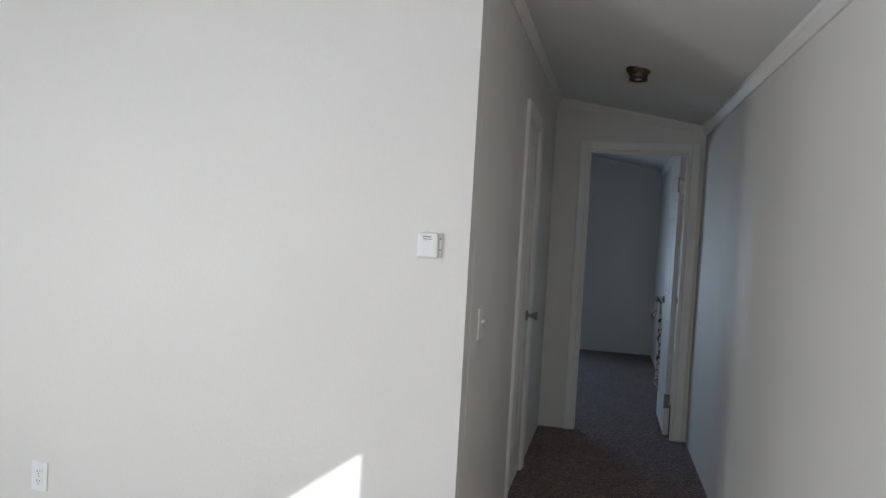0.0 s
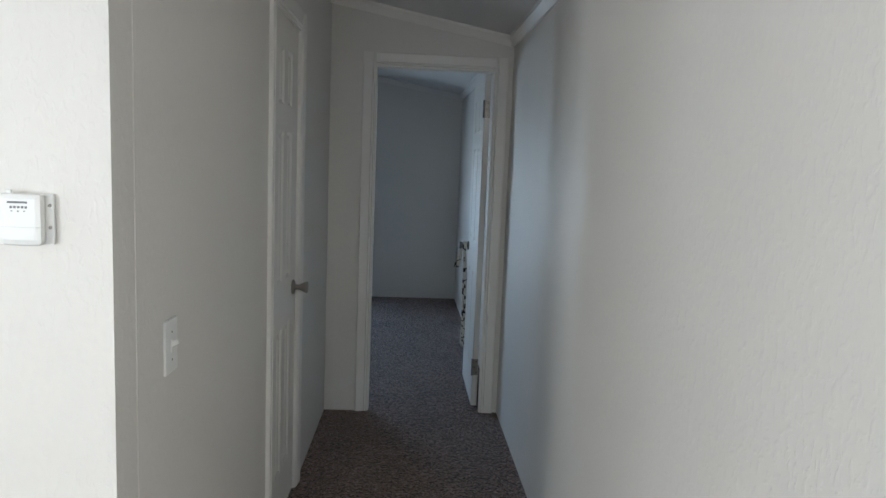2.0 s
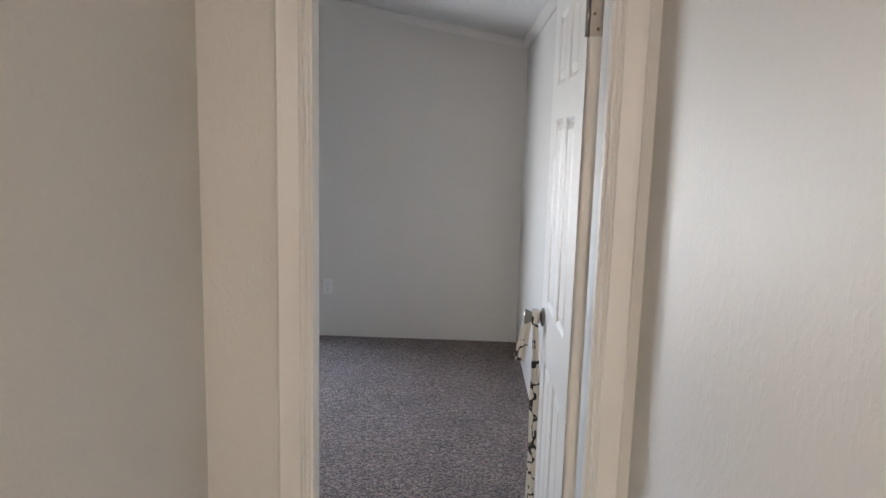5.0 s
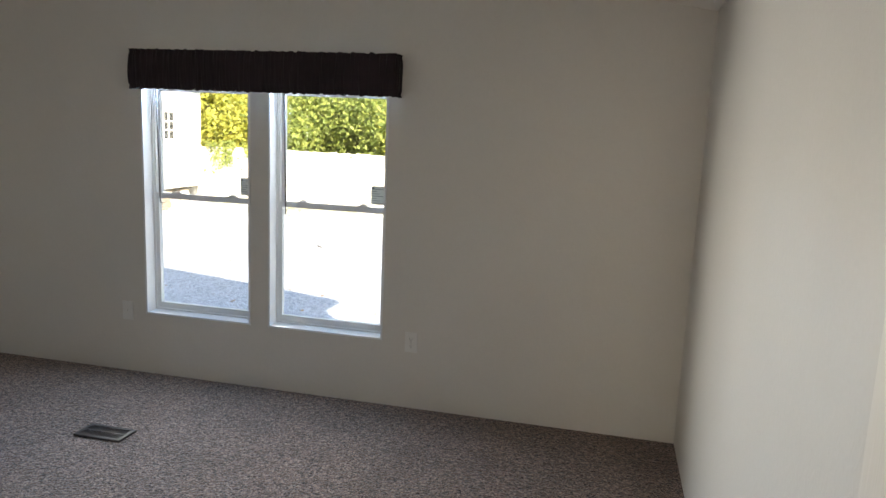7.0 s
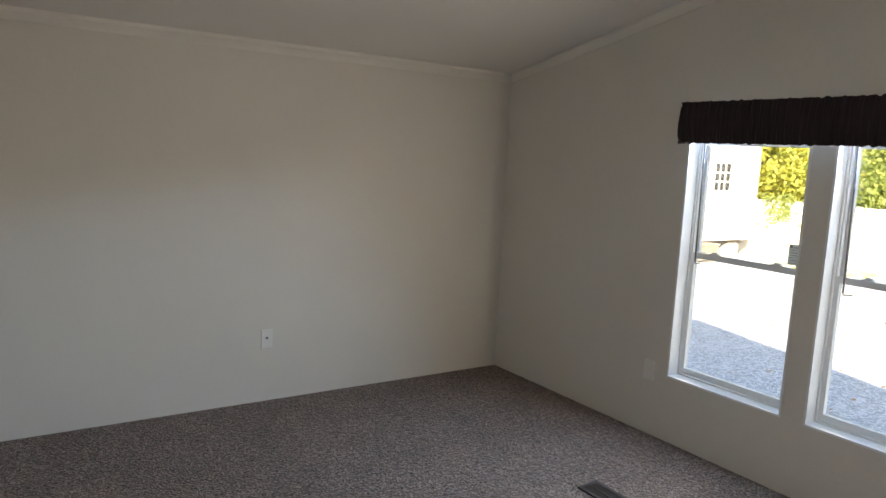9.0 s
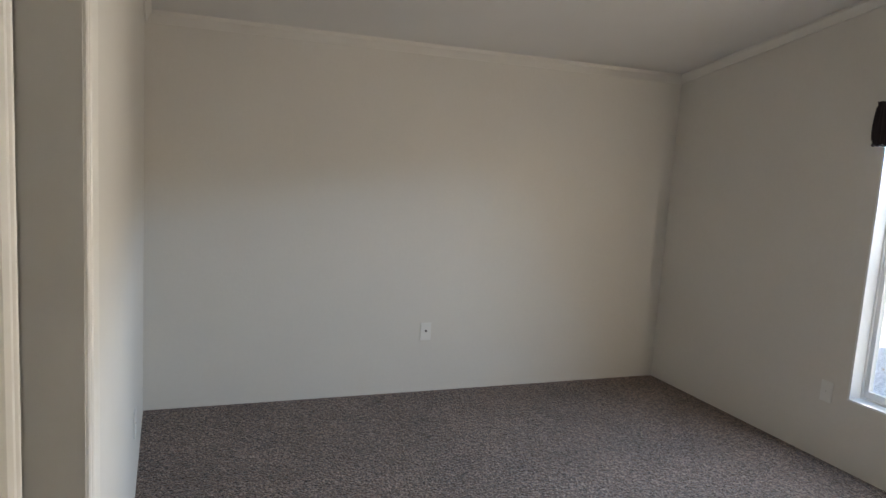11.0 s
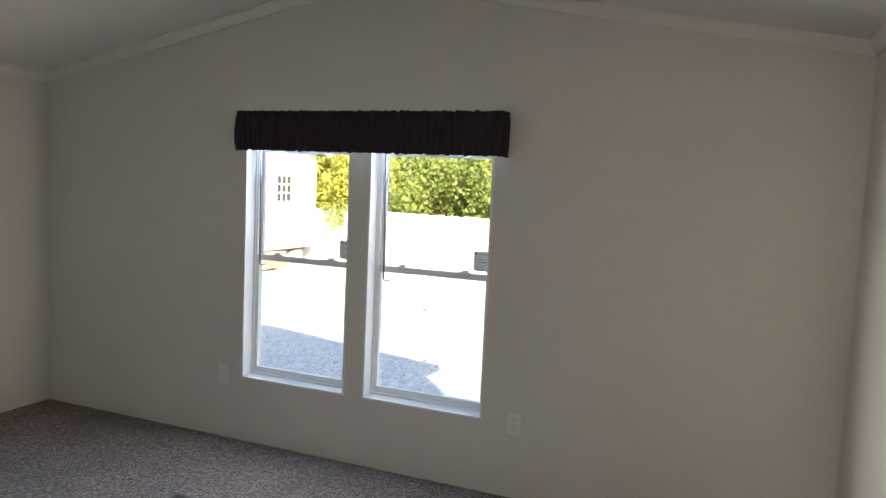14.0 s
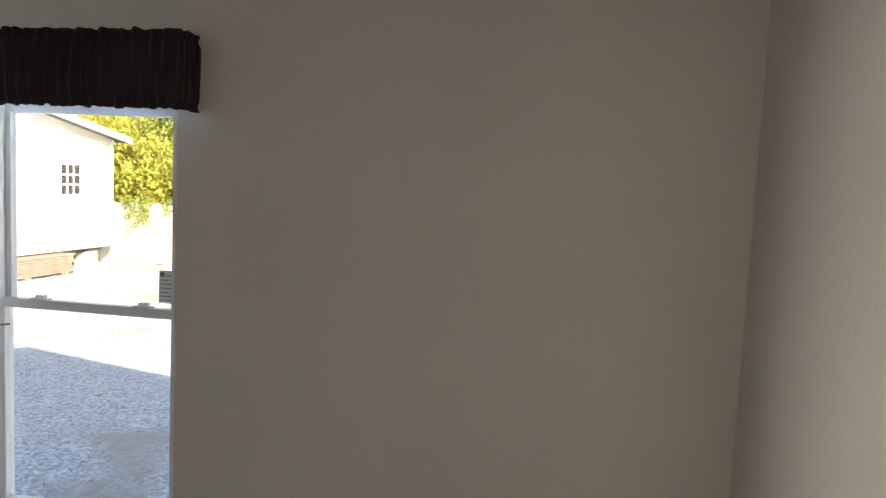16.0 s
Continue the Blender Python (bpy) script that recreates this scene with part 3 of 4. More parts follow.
def blind_wand(x, drop):
    """A thin hanging rod with a bent hook at its foot, under the valance."""
    root = thing("blind_wand", pose(x, YF - 0.020, 1.735), "thin grey rod with a bent hook hanging beside the window", "rod", "rods at the bedroom windows")
    bm = bmesh.new()
    tube(bm, [(0, 0, 0), (0.006, 0, -drop * 0.5), (0.014, -0.004, -drop)], 0.0045, 8)
    part("rod", bm, PRINT, root, smooth=True)
    bm = bmesh.new()
    tube(bm, [(0.014, -0.004, -drop), (0.018, -0.006, -drop - 0.008), (0.03, -0.008, -drop - 0.008), (0.06, -0.01, -drop - 0.002)], 0.0028, 8)
    part("hook", bm, PRINT, root, smooth=True)
    bm = boxes((-0.008, 0.008, -0.006, 0.010, -0.012, 0.014), bevel=0.002)
    part("bracket", bm, VINYL, root)


blind_wand(WIN[0][0] + 0.118, 0.66)
blind_wand(WIN[1][0] + 0.105, 0.68)


def valance():
    """A ruched dark fabric sleeve gathered over a flat rod."""
    x0, x1, z0, z1, d = -3.102, -1.530, 1.712, 1.926, 0.104
    root = thing("valance", pose(0, 0, 0), "dark brown-black ruched fabric valance above the window", "valance")
    path, n = [], 620
    total = 2 * d + (x1 - x0)
    for i in range(n + 1):
        s = total * i / n
        r = 0.008
        if s < d - r:
            p, nrm = Vector((x0, YF - 0.004 - s, 0)), Vector((-1, 0, 0))
        elif s > total - d + r:
            p, nrm = Vector((x1, YF - 0.004 - (total - s), 0)), Vector((1, 0, 0))
        elif s < d + r:
            k = (s - d + r) / (2 * r) * math.pi / 2
            p, nrm = Vector((x0 + r - r * math.cos(k), YF - d + r - r * math.sin(k) - 0.004, 0)), Vector((-math.cos(k), -math.sin(k), 0))
        elif s > total - d - r:
            k = (total - d + r - s) / (2 * r) * math.pi / 2
            p, nrm = Vector((x1 - r + r * math.cos(k), YF - d + r - r * math.sin(k) - 0.004, 0)), Vector((math.cos(k), -math.sin(k), 0))
        else:
            p, nrm = Vector((x0 + s - d, YF - d - 0.004, 0)), Vector((0, -1, 0))
        path.append((p, nrm, s))
    bm = bmesh.new()
    rows = 14
    grid = []
    for p, nrm, s in path:
        col = []
        for j in range(rows + 1):
            v = j / rows
            f = noise.noise((s * 55, v * 1.2, 0.3)) * 0.007 + noise.noise((s * 120, v * 1.6, 4.0)) * 0.004
            hem = abs(v - 0.5) * 2
            puff = 0.003 * math.sin(math.pi * v)
            if hem > 0.85:
                f = f * 1.5 + 0.004 * noise.noise((s * 90, v, 9))
            z = z0 + (z1 - z0) * v
            if j in (0, rows):
                z += 0.009 * noise.noise((s * 40, 1.0 + v * 5, 2.0))
            col.append(bm.verts.new(p + nrm * (f + puff - (0.007 if 0.80 < hem < 0.9 else 0)) + Vector((0, 0, z))))
        grid.append(col)
    for a, b in zip(grid, grid[1:]):
        for j in range(rows):
            bm.faces.new((a[j], b[j], b[j + 1], a[j + 1]))
    fab = part("fabric", bm, FABRIC, root, smooth=True)
    sol = fab.modifiers.new("thick", "SOLIDIFY")
    sol.thickness = 0.004
    sol.offset = -1
    part("rod", boxes((x0 + 0.02, x1 - 0.02, YF - d + 0.012, YF - d + 0.018, z0 + 0.03, z1 - 0.03)), VINYL, root, "flat white curtain rod")
    for x in (x0 + 0.016, x1 - 0.02):
        part("rod_return", boxes((x, x + 0.004, YF - d + 0.018, YF, z0 + 0.03, z1 - 0.03)), VINYL, root)


valance()


# ---- wall plates ----
def outlet(m, label="white duplex power outlet on the wall", blank=False):
    """Local x to the right, z up, y out of the wall towards the viewer is negative."""
    root = thing("power_outlet", m, label, "outlet", "power outlets")
    part("cover_plate", boxes((-0.036, 0.036, -0.006, 0, -0.058, 0.058), bevel=0.0025), PLASTIC, root)
    if not blank:
        for dz in (-0.0195, 0.0195):
            bm = bmesh.new()
            lathe(bm, [(0.0165, 0), (0.0165, 0.0085), (0.0155, 0.009)], Matrix.Translation((0, 0, dz)) @ Matrix.Rotation(radians(90), 4, "X"), 20)
            s = part("socket", bm, PLASTIC, root)
            # solid bars on the face, coloured as the shade inside the slots
            part("slot_shade", boxes((-0.0075, -0.0055, -0.0098, -0.008, dz - 0.002, dz + 0.007), (0.0055, 0.0075, -0.0098, -0.008, dz - 0.001, dz + 0.006), (-0.002, 0.002, -0.0098, -0.008, dz - 0.010, dz - 0.006)), SLOT, s)
    bm = bmesh.new()
    lathe(bm, [(0.003, 0), (0.0025, 0.0072), (0.001, 0.0075)], Matrix.Rotation(radians(90), 4, "X"), 10)
    part("screw", bm, NICKEL, root)
    return root


outlet(pose(-1.432, YF, 0.385))
outlet(pose(-3.235, YF, 0.385), "blank painted cover plate on the wall below the window", True)
lo = outlet(pose(XL, 1.812, 0.400, 0, 0, 90), "white cable jack plate with a dark socket on the wall", True)
bm = bmesh.new()
lathe(bm, [(0.007, 0), (0.007, 0.012), (0.004, 0.014)], Matrix.Translation((0, 0, 0.005)) @ Matrix.Rotation(radians(90), 4, "X"), 14)
part("jack", bm, SLOT, lo)
outlet(pose(-2.75, LY, 0.372), "white duplex power outlet on the living room wall")
outlet(pose(-3.6, YC, 0.36, 0, 0, 180), "blank painted cover plate near the floor", True)


def light_switch():
    root = thing("light_switch", SKEW @ pose(HX, -2.53, 1.08, 0, 0, 90), "white toggle light switch on the hall wall", "light switch")
    part("cover_plate", boxes((-0.036, 0.036, -0.006, 0, -0.058, 0.058), bevel=0.0025), PLASTIC, root)
    part("collar", boxes((-0.006, 0.006, -0.008, -0.005, -0.0125, 0.0125)), PLASTIC, root)
    bm = boxes((-0.004, 0.004, -0.022, 0, -0.005, 0.005), bevel=0.0015)
    bmesh.ops.rotate(bm, verts=bm.verts, cent=(0, 0, 0), matrix=Matrix.Rotation(radians(-28), 3, "X"))
    part("toggle", bm, PLASTIC, root)
    for dz in (-0.03, 0.03):
        bm = bmesh.new()
        lathe(bm, [(0.003, 0), (0.0025, 0.0072), (0.001, 0.0075)], Matrix.Translation((0, 0, dz)) @ Matrix.Rotation(radians(90), 4, "X"), 10)
        part("screw", bm, NICKEL, root)


light_switch()


def thermostat():
    root = thing("thermostat", pose(-1.235, LY, 1.368) @ Matrix.Scale(0.92, 4), "small white plastic thermostat with a dark slider scale", "thermostat")
    part("base_plate", boxes((-0.040, 0.048, -0.010, 0, -0.046, 0.047), bevel=0.003), PLASTIC, root)
    bm = boxes((-0.043, 0.036, -0.030, -0.009, -0.047, 0.048), bevel=0.011)
    part("cover", bm, PLASTIC, root)
    part("scale", boxes((-0.022, 0.012, -0.0312, -0.0295, 0.030, 0.0335)), PRINT, root)
    part("markings", boxes(*[(-0.018 + 0.0065 * k, -0.014 + 0.0065 * k, -0.0309, -0.0295, 0.021, 0.025) for k in range(5)],
                           *[(-0.016 + 0.011 * k, -0.0135 + 0.011 * k, -0.0309, -0.0295, 0.015, 0.017) for k in range(3)]), PRINT, root)
    part("seam", boxes((-0.0425, 0.0355, -0.0304, -0.028, -0.0135, -0.0125)), STICKER, root)
    for dz in (-0.014, 0.026):
        bm = bmesh.new()
        lathe(bm, [(0.0035, 0), (0.003, 0.002), (0.001, 0.0025)], Matrix.Translation((0.042, -0.010, dz)) @ Matrix.Rotation(radians(90), 4, "X"), 10)
        part("screw", bm, NICKEL, root)
    part("lever", boxes((-0.028, -0.020, -0.022, -0.016, 0.046, 0.053), bevel=0.001), PLASTIC, root)


thermostat()


def floor_register():
    root = thing("floor_register", pose(-2.762, 2.812, 0), "dark brown metal floor register with thin louvres set in the carpet", "floor vent")
    W, D = 0.128, 0.066
    part("frame", boxes((-W, W, -D, -D + 0.018, 0, 0.010), (-W, W, D - 0.018, D, 0, 0.010), (-W, -W + 0.018, -D + 0.018, D - 0.018, 0, 0.010), (W - 0.018, W, -D + 0.018, D - 0.018, 0, 0.010)), VENTMETAL, root)
    # flat near-black sheet: the hollow's shade is put into its colour
    part("duct_shade", boxes((-W + 0.018, W - 0.018, -D + 0.018, D - 0.018, 0.0005, 0.002)), SLOT, root)
    n = 18
    for k in range(n):
        x = -W + 0.024 + (2 * W - 0.048) * k / (n - 1)
        part("louvre", boxes((x - 0.0022, x + 0.0022, -D + 0.018, D - 0.018, 0.002, 0.0085)), VENTMETAL, root)
    part("centre_bar", boxes((-W + 0.018, W - 0.018, -0.003, 0.003, 0.003, 0.0092)), VENTMETAL, root)


floor_register()


def ceiling_light():
    x, y = -0.53, -1.26
    root = thing("ceiling_light", pose(x, y, ceil(x) + 0.008), "bronze flared ceiling light base with no bulb or shade", "ceiling light")
    bm = bmesh.new()
    lathe(bm, [(0.066, 0.0), (0.067, -0.012), (0.060, -0.024), (0.050, -0.036), (0.045, -0.048), (0.046, -0.058), (0.050, -0.066), (0.045, -0.067), (0.041, -0.055), (0.040, -0.04)], n=32)
    part("canopy", bm, BRONZE, root, smooth=True)
    bm = bmesh.new()
    lathe(bm, [(0.018, -0.038), (0.018, -0.060), (0.013, -0.061), (0.012, -0.045)], n=20)
    part("lamp_socket", bm, PLASTIC, root)


ceiling_light()


def scarf():
    """A narrow printed cloth tied round the knob, one tail hanging off its end and a long one down the door's edge."""
    root = thing("scarf", OPEN, "cream scarf with dark swirls tied round the door knob", "scarf")
    kx, kz = 0.595, 0.925
    Y = 0.035

    def ribbon(name, pts, w, fold):
        bm = bmesh.new()
        grid = []
        m = 9
        for i, (p, wid, side) in enumerate(pts):
            p, side = Vector(p), Vector(side)
            nrm = side.cross(Vector((0, 0, 1)))
            if nrm.length < 0.1:
                nrm = Vector((1, 0, 0))
            row = []
            for j in range(m):
                v = j / (m - 1) - 0.5
                row.append(bm.verts.new(p + side * v * wid + nrm.normalized() * fold * math.sin(v * 14 + i * 0.5)))
            grid.append(row)
        for a, b in zip(grid, grid[1:]):
            for j in range(m - 1):
                bm.faces.new((a[j], a[j + 1], b[j + 1], b[j]))
        ob = part(name, bm, SCARF, root, smooth=True)
        s = ob.modifiers.new("thick", "SOLIDIFY")
        s.thickness = 0.0025

    S = (0.55, 0.83, 0.0)
    ribbon("short_tail", [((kx, Y + 0.048 + 0.028 * k / 8, kz + 0.012 - 0.165 * k / 8), 0.024 + 0.020 * k / 8, S) for k in range(9)], 0.03, 0.004)
    ribbon("long_tail", [((kx + 0.035 * min(1, k / 5), Y + 0.028 - 0.014 * min(1, k / 6), kz - 0.02 - 0.70 * k / 20), 0.022 + 0.012 * min(1, k / 8), S) for k in range(21)], 0.03, 0.003)
    bm = bmesh.new()
    for k in range(3):
        a = 0.0 + k * 0.006
        tube(bm, [(kx + 0.021 * math.cos(q), Y + 0.022 + a, kz + 0.021 * math.sin(q)) for q in [i * 2 * math.pi / 16 for i in range(17)]], 0.0065, 8)
    part("knot", bm, SCARF, root, smooth=True)


scarf()

# ---- bathroom glimpsed through its doorway ----
def vanity():
    root = thing("bathroom_vanity", pose(-3.3, -1.2, 0), "oak bathroom vanity with a white basin top", "vanity")
    part("cabinet", boxes((-0.45, 0.45, -0.25, 0.25, 0, 0.78), bevel=0.004), OAK, root)
    top = part("basin_top", boxes((-0.47, 0.47, -0.27, 0.27, 0.78, 0.82), bevel=0.008), PORCELAIN, root)
    for x in (-0.22, 0.22):
        d = part("cabinet_door", boxes((x - 0.2, x + 0.2, 0.25, 0.268, 0.08, 0.72), bevel=0.004), OAK, root)
        bm = bmesh.new()
        lathe(bm, [(0.006, 0), (0.006, 0.012), (0.014, 0.020), (0.012, 0.026), (0.002, 0.028)], Matrix.Translation((x * 0.3, 0.268, 0.62)) @ Matrix.Rotation(radians(-90), 4, "X"), 16)
        part("cabinet_knob", bm, NICKEL, d, smooth=True)
    bm = bmesh.new()
    tube(bm, [(0, -0.15, 0.82), (0, -0.15, 0.95), (0, -0.10, 0.98), (0, -0.02, 0.96)], 0.012, 12)
    part("faucet", bm, NICKEL, root, smooth=True)


vanity()

# ---- outdoors ----
bm = bmesh.new()
R = 900
vs = [bm.verts.new((x, y, GZ)) for x, y in ((-R, -R), (R, -R), (R, R), (-R, R))]
bm.faces.new(vs)
tagged(part("ground", bm, GRAVEL), "pale crushed gravel yard with bare sandy patches", "gravel", kind="structure")

bm = bmesh.new()
rng = random.Random(5)
for k in range(900):
    x, y = rng.uniform(-13, 1), rng.uniform(5, 19)
    s, a = rng.uniform(0.018, 0.042), rng.uniform(0, 6.28)
    z = GZ + 0.006
    c, d = Vector((math.cos(a), math.sin(a), 0)) * s, Vector((-math.sin(a), math.cos(a), 0)) * s * 0.5
    q = [bm.verts.new(Vector((x, y, z + rng.uniform(0, 0.02))) + v) for v in (c, d, -c, -d)]
    bm.faces.new(q)
tagged(part("fallen_leaves", bm, LEAFLITTER), "dry brown leaves scattered over the gravel", "leaves", kind="stuff")


def yard_fence():
    y, x0, x1 = 19.6, -26.0, 3.0
    root = thing("yard_fence", pose(0, y, GZ), "tall whitewashed board fence along the yard's far side", "fence")
    rng = random.Random(9)
    w = 0.142
    base = boxes((-w / 2, w / 2, 0, 0.02, 0.03, 1.69), bevel=0.003)
    first = part("board", base, FENCE, root)
    n = int((x1 - x0) / (w + 0.006))
    for k in range(n):
        o = first if k == 0 else first.copy()
        if k:
            scene.collection.objects.link(o)
        o.matrix_basis = pose(x0 + k * (w + 0.006), rng.uniform(-0.004, 0.004), rng.uniform(-0.025, 0.015), 0, rng.uniform(-0.5, 0.5), 0)
    for z in (0.35, 1.30):
        part("rail", boxes((x0, x1, 0.02, 0.06, z, z + 0.09)), FENCE, root)
    for k in range(13):
        x = x0 + 2.4 * k
        part("post", boxes((x - 0.05, x + 0.05, 0.06, 0.16, 0, 1.62)), FENCE, root)


def neighbour_house():
    """A single-storey home on blocks; its long gable side faces the yard."""
    X, ya, yb, zb = -12.5, 9.5, 19.1, -0.28
    root = thing("neighbour_house", pose(X, 0, GZ), "white lap-sided manufactured home raised on concrete blocks", "house")
    b = zb - GZ
    top = 2.43 - GZ

    def slope(x, y):
        return top + 0.16 * (min(yb - y, y - ya))

    bm = bmesh.new()
    ym = (ya + yb) / 2
    for p, q in ((ya, ym), (ym, yb)):
        prism(bm, [(-8, p), (0, p), (0, q), (-8, q)], lambda x, y: b, slope)
    wall = part("wall", bm, SIDING, root)
    n = 13
    for k in range(n):
        z = b + (top - b) * k / n
        hgt = (top - b) / n
        bm = bmesh.new()
        sweep(bm, [(0, 0), (0.022, 0.002), (0.006, hgt - 0.002), (0, hgt - 0.002)], (0.001, ya + 0.06, z), (0.001, yb - 0.06, z), (1, 0, 0), (0, 0, 1))
        part("siding_board", bm, SIDING, wall)
    for y in (ya, yb - 0.06):
        part("corner_trim", boxes((0.001, 0.03, y, y + 0.06, b, top)), VINYL, root)
    bm = bmesh.new()
    for p, q in ((ya - 0.3, ym), (ym, yb + 0.35)):
        prism(bm, [(-8.3, p), (0.35, p), (0.35, q), (-8.3, q)], lambda x, y: slope(x, y) + 0.002, lambda x, y: slope(x, y) + 0.12)
    roof = part("roof", bm, ROOFING, root)
    bm = bmesh.new()
    for p, q in ((ya - 0.3, ym), (ym, yb + 0.35)):
        prism(bm, [(0.35, p), (0.375, p), (0.375, q), (0.35, q)], lambda x, y: slope(x, y) - 0.03, lambda x, y: slope(x, y) + 0.13)
    part("fascia", bm, VINYL, root, "white fascia board")
    # window with glazing bars
    y0, y1, z0, z1 = 17.05, 17.75, 0.97 - GZ, 1.70 - GZ
    wd = part("window", boxes((0.012, 0.05, y0 - 0.05, y0, z0 - 0.05, z1 + 0.05), (0.012, 0.05, y1, y1 + 0.05, z0 - 0.05, z1 + 0.05), (0.012, 0.05, y0, y1, z0 - 0.05, z0), (0.012, 0.05, y0, y1, z1, z1 + 0.05)), VINYL, root)
    part("pane", boxes((0.023, 0.027, y0, y1, z0, z1)), DARKGLASS, wd)
    for k in (1, 2):
        y = y0 + (y1 - y0) * k / 3
        part("glazing_bar", boxes((0.027, 0.045, y - 0.018, y + 0.018, z0, z1)), VINYL, wd)
        z = z0 + (z1 - z0) * k / 3
        part("glazing_bar", boxes((0.0275, 0.0445, y0, y1, z - 0.018, z + 0.018)), VINYL, wd)
    part("wall_vent", boxes((0.012, 0.06, 18.22, 18.38, 1.78 - GZ, 1.96 - GZ), bevel=0.008), STICKER, root, "grey wall vent hood")
    part("floor_beam", boxes((-0.3, -0.18, ya + 0.2, yb - 0.2, b - 0.24, b)), STEEL, root, "steel chassis beam")
    part("rim_board", boxes((-0.05, 0.012, ya, yb, b - 0.14, b)), VINYL, root)
    for y in (10.5, 13.0, 15.6, 18.35):
        for z in range(2):
            part("block", boxes((-0.44, -0.04, y - 0.2, y + 0.2, 0.20 * z, 0.20 * z + 0.195), bevel=0.006), CONCRETE, root)
        part("shim", boxes((-0.42, -0.06, y - 0.18, y + 0.18, 0.395, b - 0.24)), LUMBER, root)


def lumber_pile():
    root = thing("lumber_pile", pose(-12.45, 16.2, GZ), "stack of weathered boards under the edge of the house", "lumber pile")
    rng = random.Random(3)
    for r in range(8):
        for c in range(4):
            y = rng.uniform(-0.08, 0.08)
            part("plank", boxes((c * 0.15 - 0.3, c * 0.15 - 0.16, -0.9 + y, 0.9 + y, 0.06 + r * 0.055, 0.06 + r * 0.055 + 0.045), bevel=0.003), LUMBER, root)
    for y in (-0.6, 0.6):
        part("bearer", boxes((-0.35, 0.35, y - 0.05, y + 0.05, 0, 0.06)), LUMBER, root)


DARKGLASS = mat("dark_window", (0.05, 0.055, 0.06), 0.08, var=0.1, scale=3)
yard_fence()
neighbour_house()
lumber_pile()


def tree(x, y, h, r, leaf, seed, label):
    rng = random.Random(seed)
    root = thing("tree", pose(x, y, GZ), label, "tree", "trees behind the fence")
    bm = bmesh.new()
    tube(bm, [(0, 0, -0.1), (0.05, 0.03, h * 0.25), (rng.uniform(-0.2, 0.2), 0, h * 0.55), (rng.uniform(-0.4, 0.4), 0.1, h * 0.85)], [0.17, 0.14, 0.09, 0.03], 9)
    part("trunk", bm, BARK, root, smooth=True)
    tips = []
    for k in range(9):
        a, z = k * 2.4 + rng.uniform(-0.4, 0.4), h * rng.uniform(0.18, 0.75)
        d = r * rng.uniform(0.6, 1.0)
        p = Vector((0.03, 0.02, z))
        q = p + Vector((math.cos(a) * d * 0.5, math.sin(a) * d * 0.5, h * 0.06))
        e = p + Vector((math.cos(a) * d, math.sin(a) * d, h * rng.uniform(0.08, 0.2)))
        bm = bmesh.new()
        tube(bm, [p, q, e], [0.06, 0.04, 0.012], 6)
        part("limb", bm, BARK, root, smooth=True)
        tips += [q, e]
    centres = [t + Vector([rng.gauss(0, 0.35) for _ in range(3)]) for t in tips for _ in range(3)]
    centres += [Vector((rng.gauss(0, r * 0.45), rng.gauss(0, r * 0.45), h * rng.uniform(0.12, 1.0))) for _ in range(34)]
    verts, faces = [], []
    for c in centres:
        s = rng.uniform(0.3, 0.75)
        for _ in range(190):
            p = c + Vector((rng.gauss(0, s * 0.6), rng.gauss(0, s * 0.6), rng.gauss(0, s * 0.5)))
            if p.z < 0.15:
                continue
            u = Vector([rng.gauss(0, 1) for _ in range(3)]).normalized()
            w = u.orthogonal().normalized()
            L = rng.uniform(0.045, 0.095)
            i = len(verts)
            verts += [p - u * L, p + w * L * 0.5, p + u * L, p - w * L * 0.5]
            faces.append((i, i + 1, i + 2, i + 3))
    me = bpy.data.meshes.new("crown")
    me.from_pydata([tuple(v) for v in verts], [], faces)
    me.materials.append(leaf)
    c = new("crown", me)
    c.parent = root


rng = random.Random(21)
k = 0
for row, y in enumerate((21.6, 24.2, 27.5)):
    x = -27.0 + row * 0.9
    while x < 4:
        leaf = (LEAF_G, LEAF_G, LEAF_G, LEAF_Y, LEAF_G, LEAF_O, LEAF_G)[k % 7] if row == 0 else (LEAF_G if x > -12 else LEAF_Y)
        if row == 0 and x < -11:
            leaf = LEAF_Y
        label = {"yellowing_leaves": "leafy tree turning yellow behind the fence", "green_leaves": "dense green leafy tree behind the fence", "orange_leaves": "small leafy tree with orange autumn leaves"}[leaf.name]
        tree(x, y + rng.uniform(-0.5, 0.5), (4.0, 7.0, 9.5)[row] * rng.uniform(0.85, 1.15), (1.5, 2.0, 2.4)[row], leaf, 100 + k, label)
        x += (2.1, 2.7, 3.1)[row] * rng.uniform(0.8, 1.2)
        k += 1


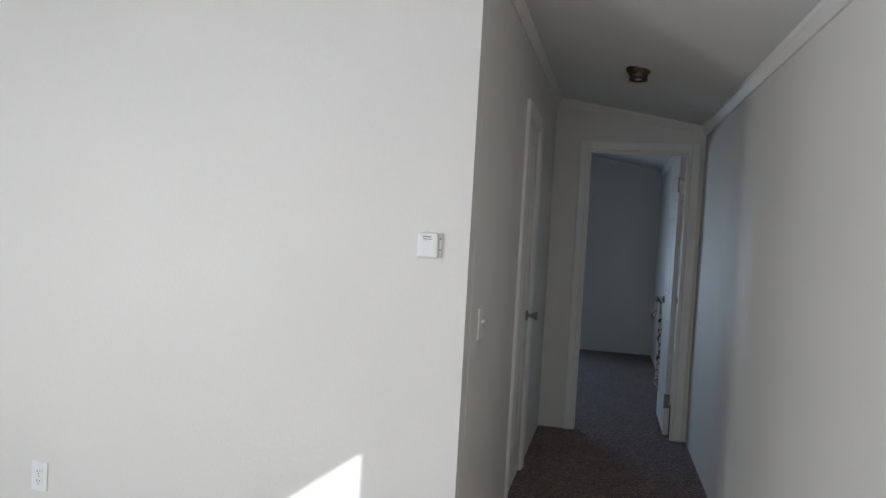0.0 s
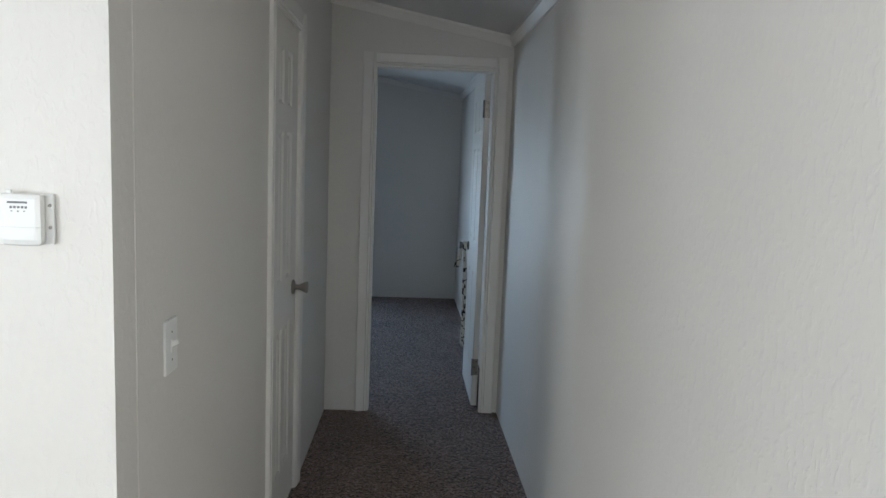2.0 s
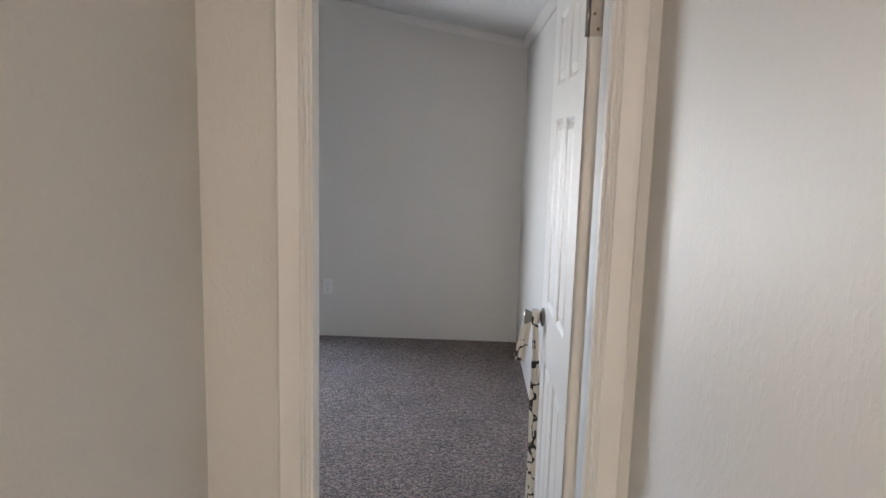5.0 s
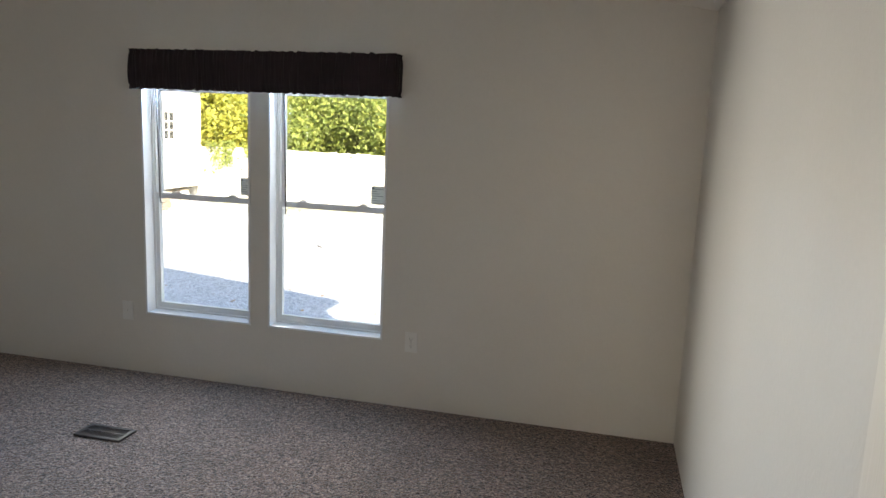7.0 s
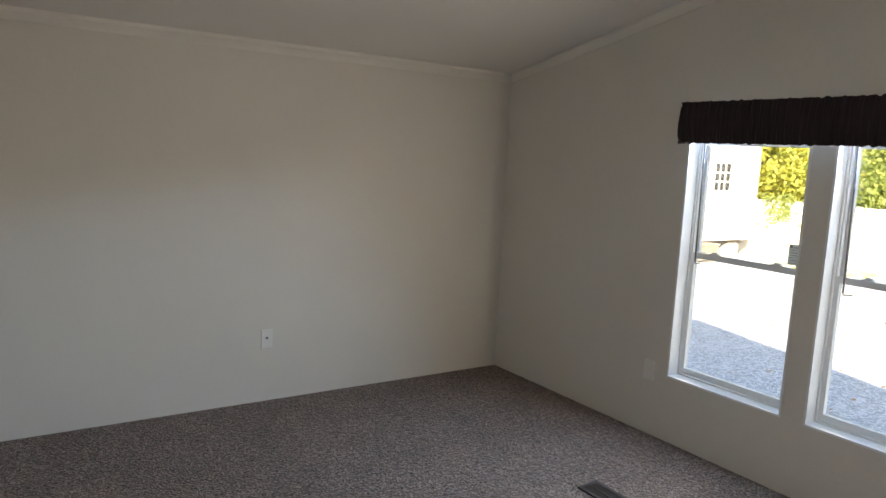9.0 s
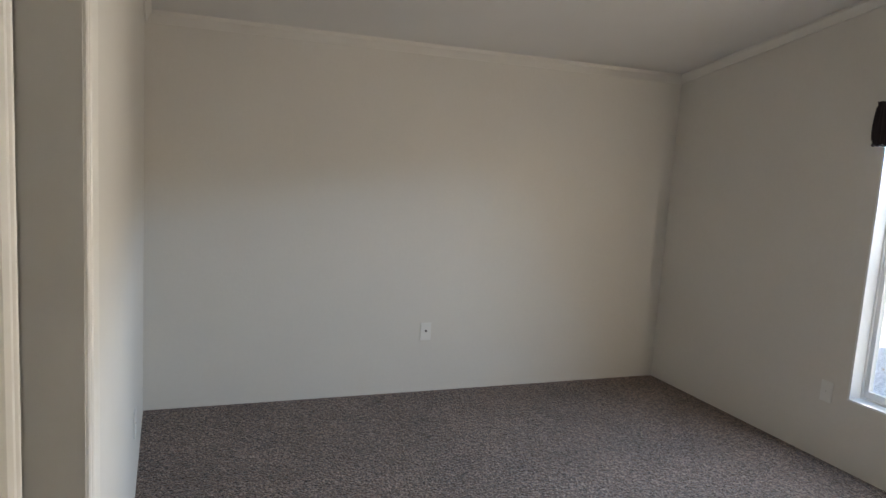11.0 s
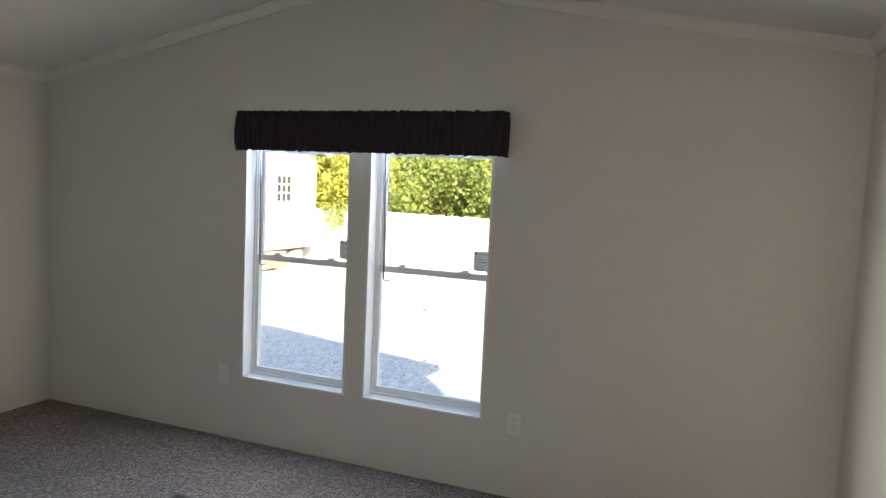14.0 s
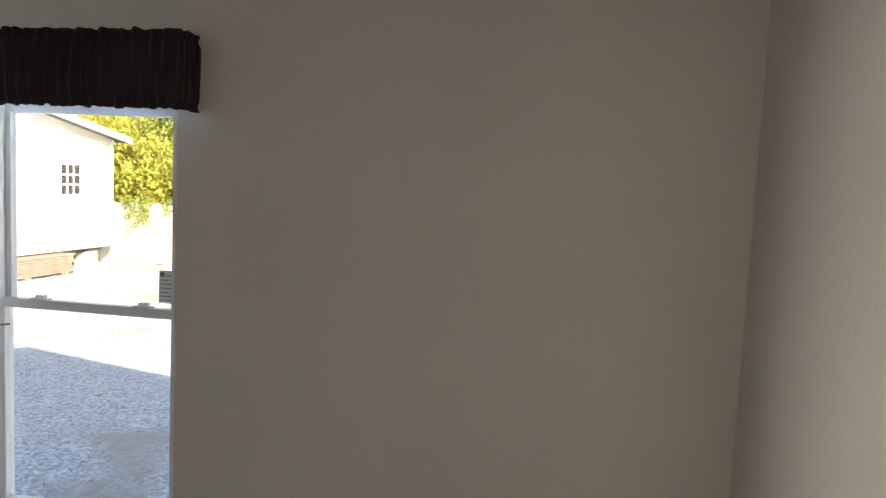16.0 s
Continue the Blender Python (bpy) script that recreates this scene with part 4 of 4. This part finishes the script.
def climbing_vine():
    """Leafy stems hanging over the top of the fence."""
    rng = random.Random(77)
    root = thing("climbing_vine", pose(-12.2, 19.5, GZ), "thin leafy vine spilling over the top of the fence", "vine")
    verts, faces = [], []
    for k in range(9):
        x = rng.uniform(-1.0, 1.6)
        pts = [(x, 0.08, 1.72)]
        for i in range(5):
            pts.append((pts[-1][0] + rng.uniform(-0.14, 0.14), -0.02 - 0.01 * i, pts[-1][2] - rng.uniform(0.06, 0.2) + (0.16 if i == 0 else 0)))
        bm = bmesh.new()
        tube(bm, pts, 0.007, 5)
        part("stem", bm, BARK, root)
        for p in pts:
            for _ in range(14):
                c = Vector(p) + Vector((rng.gauss(0, 0.09), rng.uniform(-0.08, -0.01), rng.gauss(0, 0.07)))
                u = Vector([rng.gauss(0, 1) for _ in range(3)]).normalized()
                w = u.orthogonal().normalized()
                L = rng.uniform(0.03, 0.06)
                i = len(verts)
                verts += [c - u * L, c + w * L * 0.6, c + u * L, c - w * L * 0.6]
                faces.append((i, i + 1, i + 2, i + 3))
    me = bpy.data.meshes.new("foliage")
    me.from_pydata([tuple(v) for v in verts], [], faces)
    me.materials.append(LEAF_G)
    new("foliage", me).parent = root


climbing_vine()

bm = bmesh.new()
tube(bm, [(0, 0, 0.02), (0.18, -0.20, 0.035), (0.30, -0.42, 0.02)], [0.02, 0.017, 0.010], 7)
stick = part("fallen_stick", bm, BARK, smooth=True)
stick.location = (-6.2, 13.4, GZ)
stick.scale = (0.7, 0.7, 0.7)
tagged(stick, "short dark stick lying on the pale gravel", "stick")

# dry grass along the fence
rng = random.Random(31)
verts, faces = [], []
for k in range(260):
    cx, cy = rng.uniform(-12.2, -3.0), 19.4 - abs(rng.gauss(0, 0.9))
    for _ in range(9):
        x, y, a, h = cx + rng.gauss(0, 0.09), cy + rng.gauss(0, 0.06), rng.uniform(0, 6.28), rng.uniform(0.03, 0.10)
        dx, dy = 0.006 * math.cos(a), 0.006 * math.sin(a)
        lx, ly = rng.gauss(0, 0.03), rng.gauss(0, 0.03)
        i = len(verts)
        verts += [(x - dx, y - dy, GZ), (x + dx, y + dy, GZ), (x + lx, y + ly, GZ + h)]
        faces.append((i, i + 1, i + 2))
me = bpy.data.meshes.new("dry_grass")
me.from_pydata(verts, [], faces)
me.materials.append(LEAF_Y)
tagged(new("dry_grass", me), "sparse tufts of yellowed grass along the fence", "grass", kind="stuff")
